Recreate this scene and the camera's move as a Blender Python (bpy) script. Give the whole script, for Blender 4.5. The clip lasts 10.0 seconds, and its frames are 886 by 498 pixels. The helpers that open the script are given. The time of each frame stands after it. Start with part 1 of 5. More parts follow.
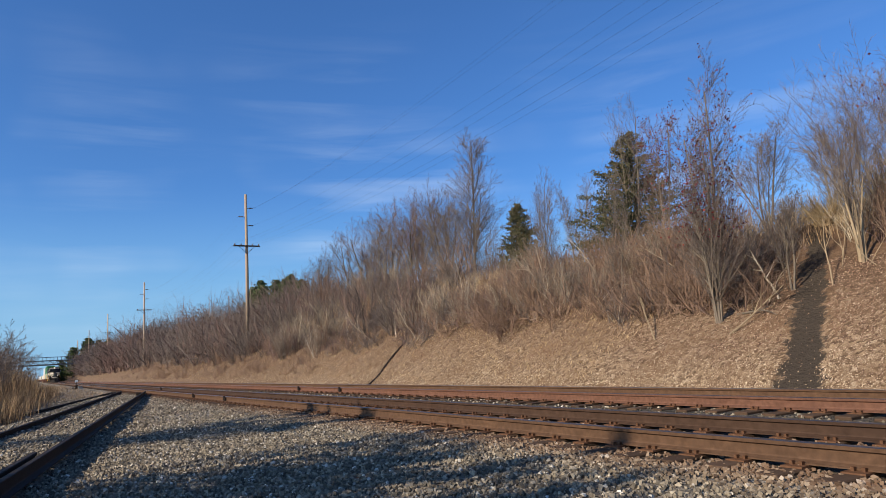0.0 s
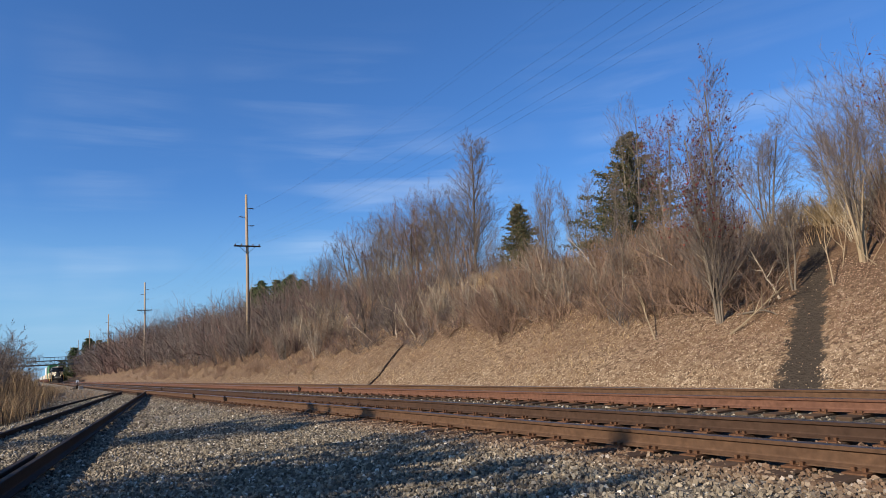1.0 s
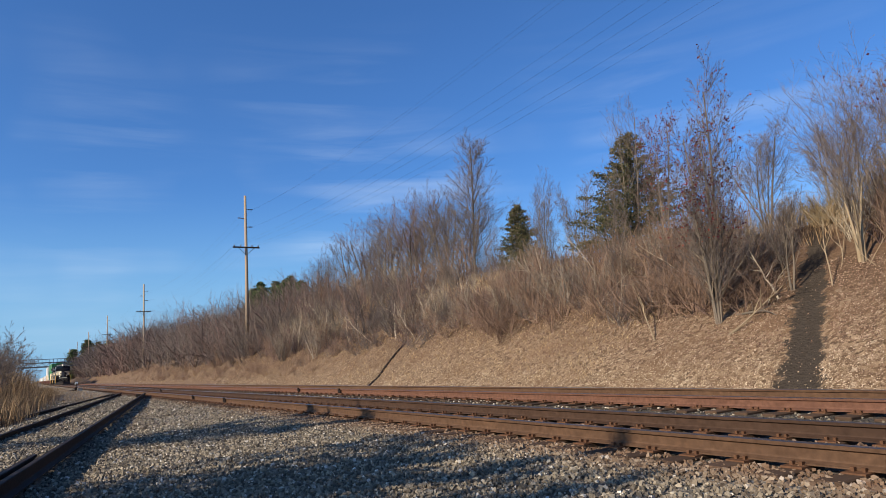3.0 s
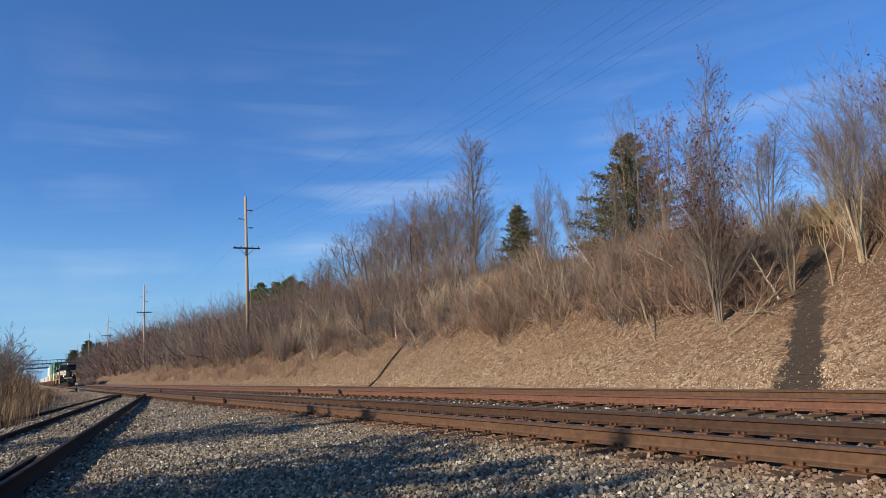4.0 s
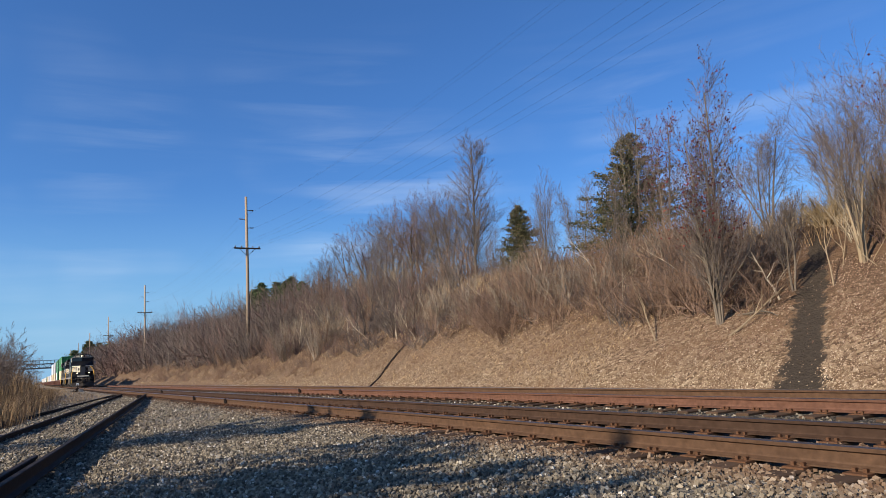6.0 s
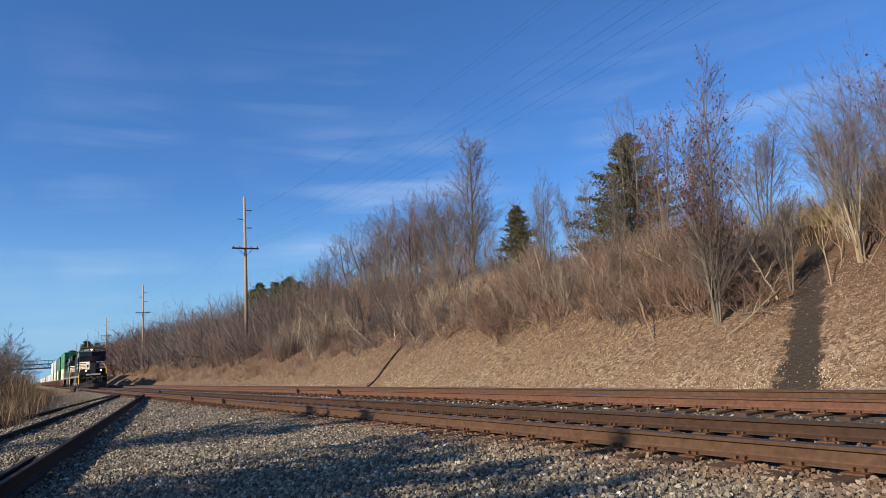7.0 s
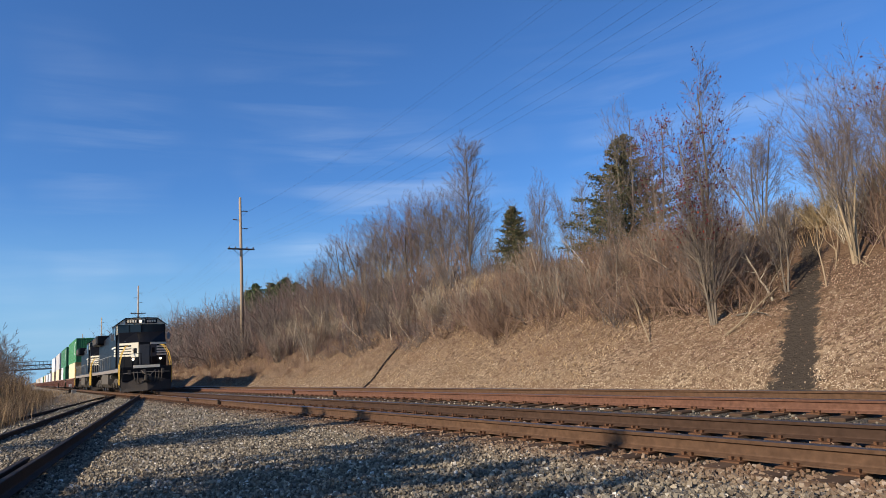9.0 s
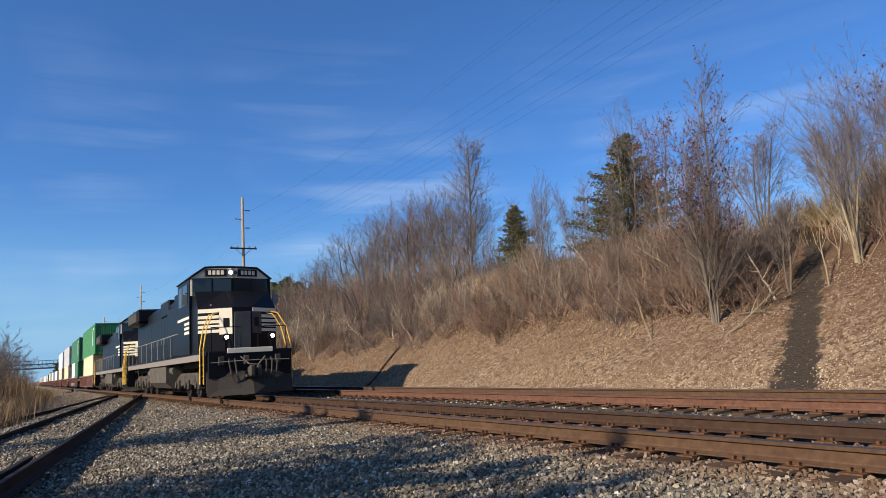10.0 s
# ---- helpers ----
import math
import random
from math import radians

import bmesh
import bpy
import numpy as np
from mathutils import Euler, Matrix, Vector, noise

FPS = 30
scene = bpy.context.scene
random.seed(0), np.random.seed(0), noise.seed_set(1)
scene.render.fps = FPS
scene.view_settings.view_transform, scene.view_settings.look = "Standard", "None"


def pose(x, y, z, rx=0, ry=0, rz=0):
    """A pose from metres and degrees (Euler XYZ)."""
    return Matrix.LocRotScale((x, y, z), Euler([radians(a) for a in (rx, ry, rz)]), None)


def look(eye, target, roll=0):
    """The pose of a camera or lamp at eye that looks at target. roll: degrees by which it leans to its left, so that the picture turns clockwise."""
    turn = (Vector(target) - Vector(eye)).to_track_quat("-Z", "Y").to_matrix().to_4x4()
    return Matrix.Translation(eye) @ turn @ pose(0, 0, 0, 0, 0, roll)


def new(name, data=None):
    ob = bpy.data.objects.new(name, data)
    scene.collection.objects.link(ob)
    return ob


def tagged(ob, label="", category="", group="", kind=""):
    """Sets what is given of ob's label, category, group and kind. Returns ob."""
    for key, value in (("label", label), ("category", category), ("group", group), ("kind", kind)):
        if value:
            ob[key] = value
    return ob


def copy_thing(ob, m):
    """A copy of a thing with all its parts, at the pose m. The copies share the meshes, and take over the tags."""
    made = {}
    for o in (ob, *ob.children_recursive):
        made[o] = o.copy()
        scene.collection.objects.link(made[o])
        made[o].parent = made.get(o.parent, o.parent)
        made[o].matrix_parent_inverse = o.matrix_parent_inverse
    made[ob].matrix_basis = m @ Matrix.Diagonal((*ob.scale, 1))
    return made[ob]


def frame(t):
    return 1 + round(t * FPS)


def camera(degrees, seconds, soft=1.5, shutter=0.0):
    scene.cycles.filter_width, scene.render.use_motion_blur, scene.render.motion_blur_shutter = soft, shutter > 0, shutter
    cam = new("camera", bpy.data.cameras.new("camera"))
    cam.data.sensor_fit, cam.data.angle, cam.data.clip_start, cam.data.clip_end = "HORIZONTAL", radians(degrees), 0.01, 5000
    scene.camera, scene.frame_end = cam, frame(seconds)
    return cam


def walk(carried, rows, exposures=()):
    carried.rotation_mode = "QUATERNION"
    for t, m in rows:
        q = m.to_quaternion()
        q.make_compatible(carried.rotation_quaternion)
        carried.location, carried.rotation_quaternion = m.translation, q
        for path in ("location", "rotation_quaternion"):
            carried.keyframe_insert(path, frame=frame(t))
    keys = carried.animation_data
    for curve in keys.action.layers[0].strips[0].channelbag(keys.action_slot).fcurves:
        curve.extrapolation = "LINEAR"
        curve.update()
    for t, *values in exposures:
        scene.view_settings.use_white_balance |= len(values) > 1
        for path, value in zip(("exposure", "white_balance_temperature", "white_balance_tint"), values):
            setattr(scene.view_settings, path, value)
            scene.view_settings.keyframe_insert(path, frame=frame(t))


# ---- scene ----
# World: x runs along the railway (the train travels towards +x), y towards the bank, z up; z = 0 is the top of the rails.

EYE = (0.0, 0.0, 0.934)
PATH = [  # seconds, heading, tilt, lean in degrees
    (0.0, 148.706, 8.904, -3.459), (0.5, 148.706, 8.904, -3.459), (1.0, 148.747, 8.924, -3.451), (1.5, 148.676, 9.013, -3.513),
    (2.0, 148.598, 8.997, -3.529), (2.5, 148.636, 8.963, -3.558), (4.0, 148.692, 9.047, -3.609), (4.5, 148.619, 9.049, -3.615),
    (5.0, 148.692, 9.054, -3.611), (5.5, 148.751, 9.058, -3.611), (7.0, 148.596, 9.051, -3.645), (7.5, 148.438, 9.050, -3.599),
    (8.0, 148.232, 9.061, -3.557), (8.5, 148.144, 9.098, -3.622), (9.0, 148.264, 9.102, -3.649), (9.5, 148.396, 9.079, -3.599),
    (10.0, 148.441, 9.050, -3.645)]


def aim(heading, tilt, lean):
    a, t = radians(heading), radians(tilt)
    ahead = Vector((math.cos(a) * math.cos(t), math.sin(a) * math.cos(t), math.sin(t)))
    return look(EYE, Vector(EYE) + ahead * 10, lean)


cam = camera(66, 10.0, soft=0.9)
walk(cam, [(t, aim(h, e, r)) for t, h, e, r in PATH])

# ---- light ----
SUN_ELEVATION = 29.0
SUN_FROM = Vector((0.10, -1.0, 0.0)).normalized()   # the side that the sun stands on
scene.view_settings.exposure = 0.40

world = bpy.data.worlds.new("world")
scene.world = world
world.use_nodes = True
wt = world.node_tree
wt.nodes.clear()
w_out = wt.nodes.new("ShaderNodeOutputWorld")
w_bg = wt.nodes.new("ShaderNodeBackground")
w_sky = wt.nodes.new("ShaderNodeTexSky")
w_sky.sky_type = "NISHITA"
w_sky.sun_disc = False
w_sky.sun_elevation = radians(SUN_ELEVATION)
w_sky.sun_rotation = math.atan2(SUN_FROM.x, SUN_FROM.y)
w_sky.air_density, w_sky.dust_density, w_sky.ozone_density = 1.0, 1.0, 5.0
w_bg.inputs["Strength"].default_value = 0.090
# thin cirrus streaks drawn over the whole dome
w_co = wt.nodes.new("ShaderNodeTexCoord")
w_map = wt.nodes.new("ShaderNodeMapping")
w_map.inputs["Rotation"].default_value = (radians(-2), radians(2), radians(58))
w_map.inputs["Scale"].default_value = (1.6, 1.3, 15.0)
w_n = wt.nodes.new("ShaderNodeTexNoise")
w_n.inputs["Scale"].default_value = 1.5
w_n.inputs["Detail"].default_value = 6
w_n.inputs["Roughness"].default_value = 0.55
w_n.inputs["Distortion"].default_value = 0.5
w_r = wt.nodes.new("ShaderNodeMapRange")
w_r.inputs["From Min"].default_value, w_r.inputs["From Max"].default_value = 0.46, 0.86
w_r.inputs["To Max"].default_value = 0.40
w_mix = wt.nodes.new("ShaderNodeMix")
w_mix.data_type = "RGBA"
w_mix.inputs["B"].default_value = (7.0, 8.0, 9.0, 1)
w_tint = wt.nodes.new("ShaderNodeMix")
w_tint.data_type, w_tint.blend_type = "RGBA", "MULTIPLY"
w_tint.inputs["Factor"].default_value = 1.0
w_tint.inputs["B"].default_value = (0.60, 0.95, 1.33, 1)
wt.links.new(w_co.outputs["Generated"], w_map.inputs["Vector"])
wt.links.new(w_map.outputs["Vector"], w_n.inputs["Vector"])
wt.links.new(w_n.outputs["Fac"], w_r.inputs["Value"])
w_sep = wt.nodes.new("ShaderNodeSeparateXYZ")
w_low = wt.nodes.new("ShaderNodeMapRange")
w_low.inputs["From Min"].default_value, w_low.inputs["From Max"].default_value = 0.24, 0.46
w_low.inputs["To Min"].default_value, w_low.inputs["To Max"].default_value = 1.0, 0.06
w_mul = wt.nodes.new("ShaderNodeMath")
w_mul.operation = "MULTIPLY"
wt.links.new(w_co.outputs["Generated"], w_sep.inputs[0])
wt.links.new(w_sep.outputs["Z"], w_low.inputs["Value"])
w_patch = wt.nodes.new("ShaderNodeTexNoise")
w_patch.inputs["Scale"].default_value, w_patch.inputs["Detail"].default_value = 3.4, 3
w_span = wt.nodes.new("ShaderNodeMapRange")
w_span.inputs["From Min"].default_value, w_span.inputs["From Max"].default_value = 0.40, 0.62
w_both = wt.nodes.new("ShaderNodeMath")
w_both.operation = "MULTIPLY"
wt.links.new(w_co.outputs["Generated"], w_patch.inputs["Vector"])
wt.links.new(w_patch.outputs["Fac"], w_span.inputs["Value"])
wt.links.new(w_r.outputs["Result"], w_both.inputs[0])
wt.links.new(w_span.outputs["Result"], w_both.inputs[1])
wt.links.new(w_both.outputs[0], w_mul.inputs[0])
wt.links.new(w_low.outputs["Result"], w_mul.inputs[1])
# pale haze towards the horizon
w_haze = wt.nodes.new("ShaderNodeMix")
w_haze.data_type = "RGBA"
w_haze.inputs["B"].default_value = (2.5, 4.8, 7.2, 1)
w_near = wt.nodes.new("ShaderNodeMapRange")
w_near.interpolation_type = "SMOOTHSTEP"
w_near.inputs["From Min"].default_value, w_near.inputs["From Max"].default_value = -0.02, 0.26
w_near.inputs["To Min"].default_value, w_near.inputs["To Max"].default_value = 0.85, 0.0
wt.links.new(w_sep.outputs["Z"], w_near.inputs["Value"])
wt.links.new(w_near.outputs["Result"], w_haze.inputs["Factor"])
wt.links.new(w_mul.outputs[0], w_mix.inputs["Factor"])
wt.links.new(w_sky.outputs["Color"], w_tint.inputs["A"])
wt.links.new(w_tint.outputs["Result"], w_haze.inputs["A"])
wt.links.new(w_haze.outputs["Result"], w_mix.inputs["A"])
wt.links.new(w_mix.outputs["Result"], w_bg.inputs["Color"])
wt.links.new(w_bg.outputs["Background"], w_out.inputs["Surface"])

sun_data = bpy.data.lights.new("sun", "SUN")
sun_data.energy, sun_data.angle, sun_data.color = 5.0, radians(0.53), (1.0, 0.88, 0.70)
sun = new("sun", sun_data)
toward_sun = SUN_FROM * math.cos(radians(SUN_ELEVATION)) + Vector((0, 0, math.sin(radians(SUN_ELEVATION))))
sun.matrix_world = look(toward_sun * 200, (0, 0, 0))

# ---- materials ----


class Mat:
    """A small wrapper to write node materials briefly."""

    def __init__(self, name, rough=0.8, metal=0.0):
        self.m = bpy.data.materials.new(name)
        self.m.use_nodes = True
        self.t = self.m.node_tree
        self.b = self.t.nodes["Principled BSDF"]
        self.b.inputs["Roughness"].default_value = rough
        self.b.inputs["Metallic"].default_value = metal
        if rough >= 0.75:
            self.b.inputs["Specular IOR Level"].default_value = 0.12
        self.pos = self.t.nodes.new("ShaderNodeTexCoord").outputs["Object"]

    def node(self, kind, **sockets):
        n = self.t.nodes.new(kind)
        for k, v in sockets.items():
            self.put(n.inputs[k.replace("_", " ")], v)
        return n

    def put(self, socket, v):
        if isinstance(v, bpy.types.NodeSocket):
            self.t.links.new(v, socket)
        else:
            socket.default_value = v

    def noise(self, scale, detail=4.0, rough=0.6, stretch=None, vector=None):
        vec = vector or self.pos
        if stretch:
            mp = self.node("ShaderNodeMapping", Scale=stretch)
            self.t.links.new(vec, mp.inputs["Vector"])
            vec = mp.outputs["Vector"]
        n = self.node("ShaderNodeTexNoise", Scale=scale, Detail=detail, Roughness=rough)
        self.t.links.new(vec, n.inputs["Vector"])
        return n.outputs["Fac"]

    def ramp(self, fac, *stops):
        n = self.t.nodes.new("ShaderNodeValToRGB")
        e = n.color_ramp.elements
        while len(e) < len(stops):
            e.new(0.5)
        for el, (p, c) in zip(e, stops):
            el.position, el.color = p, (*c, 1)
        self.t.links.new(fac, n.inputs["Fac"])
        return n.outputs["Color"]

    def mix(self, fac, a, b, mode="MIX"):
        n = self.t.nodes.new("ShaderNodeMix")
        n.data_type, n.blend_type = "RGBA", mode
        for key, v in (("Factor", fac), ("A", a), ("B", b)):
            self.put(n.inputs[key], (*v, 1) if isinstance(v, tuple) and len(v) == 3 else v)
        return n.outputs["Result"]

    def span(self, v, a, b, c=0.0, d=1.0):
        n = self.node("ShaderNodeMapRange", Value=v, From_Min=a, From_Max=b, To_Min=c, To_Max=d)
        return n.outputs["Result"]

    def math(self, op, a, b=0.0):
        n = self.t.nodes.new("ShaderNodeMath")
        n.operation = op
        self.put(n.inputs[0], a)
        self.put(n.inputs[1], b)
        return n.outputs[0]

    def chance(self):
        return self.t.nodes.new("ShaderNodeObjectInfo").outputs["Random"]

    def island(self):
        return self.t.nodes.new("ShaderNodeNewGeometry").outputs["Random Per Island"]

    def color(self, c):
        self.put(self.b.inputs["Base Color"], (*c, 1) if isinstance(c, tuple) else c)
        return self

    def rough(self, v):
        self.put(self.b.inputs["Roughness"], v)
        return self

    def bump(self, height, strength=0.5, distance=0.02):
        n = self.node("ShaderNodeBump", Strength=strength, Distance=distance, Height=height)
        self.t.links.new(n.outputs["Normal"], self.b.inputs["Normal"])
        return self


def make_gravel(name, dark=1.0):
    m = Mat(name, 0.95)
    v = m.node("ShaderNodeTexVoronoi", Scale=17.0)
    m.t.links.new(m.pos, v.inputs["Vector"])
    cell = m.ramp(v.outputs["Color"], (0.0, (0.05 * dark, 0.043 * dark, 0.035 * dark)), (0.5, (0.15 * dark, 0.128 * dark, 0.10 * dark)), (1.0, (0.33 * dark, 0.285 * dark, 0.23 * dark)))
    big = m.noise(0.45, 5)
    c = m.mix(m.span(big, 0.42, 0.66, 0.0, 0.75), cell, (0.17 * dark, 0.12 * dark, 0.078 * dark))
    m.color(c)
    h = m.math("SUBTRACT", 1.0, v.outputs["Distance"])
    return m.bump(m.math("ADD", h, m.noise(60, 3)), 0.9, 0.04).m


def make_stone():
    m = Mat("ballast_stone", 0.9)
    c = m.ramp(m.island(), (0.0, (0.055, 0.046, 0.036)), (0.35, (0.14, 0.117, 0.086)), (0.7, (0.25, 0.208, 0.150)), (0.95, (0.40, 0.335, 0.245)), (1.0, (0.70, 0.64, 0.55)))
    c = m.mix(m.span(m.noise(30, 3), 0.4, 0.75, 0.0, 0.5), c, (0.20, 0.16, 0.12))
    # rust dust close to the track
    sep = m.node("ShaderNodeSeparateXYZ")
    m.t.links.new(m.pos, sep.inputs[0])
    d = m.math("ABSOLUTE", m.math("SUBTRACT", sep.outputs["Y"], 6.63))
    c = m.mix(m.span(d, 2.1, 1.1, 0.0, 0.6), c, (0.17, 0.085, 0.045))
    return m.color(c).bump(m.noise(90, 4), 0.5, 0.01).m


def make_litter():
    """Bank soil under dead leaves and dry grass, with a trodden dirt path."""
    m = Mat("leaf_litter", 0.95)
    v = m.node("ShaderNodeTexVoronoi", Scale=11.0)
    m.t.links.new(m.pos, v.inputs["Vector"])
    c = m.ramp(v.outputs["Color"], (0.0, (0.08, 0.048, 0.028)), (0.45, (0.20, 0.13, 0.078)), (0.8, (0.36, 0.255, 0.16)), (1.0, (0.56, 0.44, 0.31)))
    sep = m.node("ShaderNodeSeparateXYZ")
    m.t.links.new(m.pos, sep.inputs[0])
    X, Y, Z = sep.outputs
    c = m.mix(m.span(m.noise(0.5, 5), 0.45, 0.65, 0.0, 0.75), c, (0.19, 0.115, 0.065))
    # darker brown higher on the bank, where the brush stands
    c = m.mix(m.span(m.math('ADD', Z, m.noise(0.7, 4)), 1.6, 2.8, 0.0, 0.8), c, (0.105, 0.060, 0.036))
    # mottled darker brown towards the far end of the bank
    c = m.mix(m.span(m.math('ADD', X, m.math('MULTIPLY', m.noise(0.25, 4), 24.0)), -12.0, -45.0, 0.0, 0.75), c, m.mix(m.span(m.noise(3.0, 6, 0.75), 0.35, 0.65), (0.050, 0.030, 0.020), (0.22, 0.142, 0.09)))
    mid = m.math("ADD", m.math("MULTIPLY", m.math("SUBTRACT", Y, 13.5), -0.44), -8.55)
    off = m.math("ABSOLUTE", m.math("SUBTRACT", X, mid))
    off = m.math("ADD", off, m.math("MULTIPLY", m.math("SUBTRACT", m.noise(1.5, 6, 0.75), 0.5), 1.5))
    wid = m.span(Y, 13.5, 19.5, 0.53, 0.34)
    path = m.span(m.math("SUBTRACT", off, wid), -0.07, 0.05, 1.0, 0.0)
    path = m.math("MULTIPLY", path, m.span(Y, 20.5, 21.5, 1.0, 0.0))
    earth = m.mix(m.noise(9, 5), (0.030, 0.023, 0.017), (0.075, 0.057, 0.042))
    c = m.mix(path, c, earth)
    return m.color(c).bump(m.math("ADD", v.outputs["Distance"], m.noise(40, 4)), 0.8, 0.05).m


def make_rust(name, base, patch_amount=0.5, rough=0.75):
    m = Mat(name, rough, 0.15)
    c = m.ramp(m.noise(14, 6), (0.3, (base[0] * 0.62, base[1] * 0.6, base[2] * 0.58)), (0.6, base), (0.85, (base[0] * 1.35, base[1] * 1.3, base[2] * 1.25)))
    # long patches at half the base colour, at random along x
    c = m.mix(m.span(m.noise(0.6, 4, stretch=(1, 0.2, 0.2)), 0.4, 0.7, 0.0, patch_amount), c, (base[0] * 0.5, base[1] * 0.5, base[2] * 0.55))
    return m.color(c).bump(m.noise(80, 4), 0.3, 0.004).m


def make_wood(name, dark, light, stretch=(2, 30, 30)):
    m = Mat(name, 0.85)
    c = m.mix(m.noise(1.0, 6, 0.65, stretch=stretch), dark, light)
    c = m.mix(m.math("MULTIPLY", m.chance(), 0.6), c, tuple(v * 0.6 for v in dark))
    return m.color(c).bump(m.noise(2.0, 5, stretch=stretch), 0.5, 0.008).m


def make_bark(name, dark, light, spread=0.6):
    m = Mat(name, 0.9)
    c = m.mix(m.island(), dark, light)
    c = m.mix(m.math("MULTIPLY", m.chance(), spread), c, tuple((a + b) * 0.28 for a, b in zip(dark, light)))
    c = m.mix(m.span(m.noise(7, 4, stretch=(1, 1, 0.25)), 0.45, 0.75, 0, 0.5), c, light)
    return m.color(c).m


def make_leafy(name, *stops, translucent=0.0):
    m = Mat(name, 0.75)
    c = m.ramp(m.island(), *stops)
    m.color(c)
    return m.m


GRAVEL = make_gravel("gravel", 1.3)
TRACK_BED = make_gravel("track_bed", 0.55)
STONE = make_stone()
LITTER = make_litter()
RAIL_STEEL = make_rust("rail_rust", (0.120, 0.067, 0.039), 0.5)
RAIL_FAR = make_rust("far_rail_rust", (0.160, 0.078, 0.050), 0.4)
# an evenly darker rail for the far side of the near track
RAIL_DARK = make_rust("dark_rail_rust", (0.070, 0.040, 0.026), 0.4)
OLD_RAIL = make_rust("old_rail", (0.034, 0.025, 0.021))
PLATE_RUST = make_rust("plate_rust", (0.155, 0.076, 0.040))
TIE_WOOD = make_wood("tie_wood", (0.045, 0.029, 0.020), (0.125, 0.074, 0.044), stretch=(24, 1.5, 24))
POLE_WOOD = make_wood("pole_wood", (0.28, 0.18, 0.105), (0.60, 0.48, 0.36), stretch=(20, 20, 0.8))
ARM_WOOD = make_wood("crossarm_wood", (0.05, 0.042, 0.036), (0.10, 0.085, 0.07))
m = Mat("running_surface", 0.28, 0.9)
RUN_STEEL = m.color(m.mix(m.noise(6, 4, stretch=(0.3, 3, 3)), (0.14, 0.12, 0.12), (0.26, 0.24, 0.24))).m
m = Mat("wire", 0.5, 0.6)
WIRE = m.color((0.05, 0.05, 0.055)).m
m = Mat("insulator", 0.25)
INSULATOR = m.color((0.16, 0.12, 0.10)).m

# ---- mesh helpers ----


def part(name, bm, material, parent=None, label="", smooth=False):
    """Links a bmesh as one mesh object under a thing or part."""
    me = bpy.data.meshes.new(name)
    bm.to_mesh(me)
    bm.free()
    me.materials.append(material)
    if smooth:
        me.shade_smooth()
    ob = new(name, me)
    if parent is not None:
        ob.parent = parent
    return tagged(ob, label)


def raw(name, verts, faces, material, parent=None, label="", smooth=False):
    """Links a mesh from arrays."""
    me = bpy.data.meshes.new(name)
    me.from_pydata(np.asarray(verts).tolist(), [], faces.tolist() if isinstance(faces, np.ndarray) else faces)
    me.materials.append(material)
    if smooth:
        me.shade_smooth()
    ob = new(name, me)
    if parent is not None:
        ob.parent = parent
    return tagged(ob, label)


def same(name, me, parent, m):
    """Another object on a mesh that exists."""
    ob = new(name, me)
    ob.parent = parent
    ob.matrix_basis = m
    return ob


def box(bm, x0, x1, y0, y1, z0, z1, bevel=0.0):
    r = bmesh.ops.create_cube(bm, size=1.0)
    vs = r["verts"]
    for v in vs:
        v.co = Vector(((x0 + x1) / 2 + v.co.x * (x1 - x0), (y0 + y1) / 2 + v.co.y * (y1 - y0), (z0 + z1) / 2 + v.co.z * (z1 - z0)))
    if bevel:
        es = list({e for v in vs for e in v.link_edges})
        bmesh.ops.bevel(bm, geom=es, offset=bevel, segments=1, affect="EDGES")
    return bm


def boxes(*rows, bevel=0.0):
    bm = bmesh.new()
    for r in rows:
        box(bm, *r, bevel=bevel)
    return bm


def prism(bm, outline, axis, a, b):
    """A polygon (pairs) pushed along an axis: 'x' takes (y, z), 'y' takes (x, z), 'z' takes (x, y)."""
    def at(p, s):
        return {"x": (s, p[0], p[1]), "y": (p[0], s, p[1]), "z": (p[0], p[1], s)}[axis]
    lo = [bm.verts.new(at(p, a)) for p in outline]
    hi = [bm.verts.new(at(p, b)) for p in outline]
    n = len(outline)
    bm.faces.new(lo)
    bm.faces.new(hi[::-1])
    for i in range(n):
        bm.faces.new((lo[i], hi[i], hi[(i + 1) % n], lo[(i + 1) % n]))
    bmesh.ops.recalc_face_normals(bm, faces=bm.faces[:])
    return bm


def rod(bm, pts, r, sides=8, r_end=None):
    """A round bar along points, tapered to r_end."""
    pts = [Vector(p) for p in pts]
    rings = []
    n = len(pts)
    for i, p in enumerate(pts):
        d = (pts[min(i + 1, n - 1)] - pts[max(i - 1, 0)]).normalized()
        u = d.cross(Vector((0, 0, 1)) if abs(d.z) < 0.9 else Vector((1, 0, 0))).normalized()
        v = d.cross(u)
        rr = r if r_end is None else r + (r_end - r) * i / (n - 1)
        rings.append([bm.verts.new(p + (u * math.cos(2 * math.pi * k / sides) + v * math.sin(2 * math.pi * k / sides)) * rr) for k in range(sides)])
    for a, b in zip(rings, rings[1:]):
        for k in range(sides):
            bm.faces.new((a[k], a[(k + 1) % sides], b[(k + 1) % sides], b[k]))
    bm.faces.new(rings[0][::-1])
    bm.faces.new(rings[-1])
    return bm


def thing(name, x=0.0, y=0.0, z=0.0, turn=0.0, label="", category="", group="", kind=""):
    """An empty at a thing's base, to carry its parts."""
    ob = new(name)
    ob.empty_display_size = 0.2
    ob.matrix_basis = pose(x, y, z, 0, 0, turn)
    return tagged(ob, label, category, group, kind)


# ---- ground ----
TRACK_NEAR, TRACK_FAR = 6.63, 10.75
TOE = 13.2


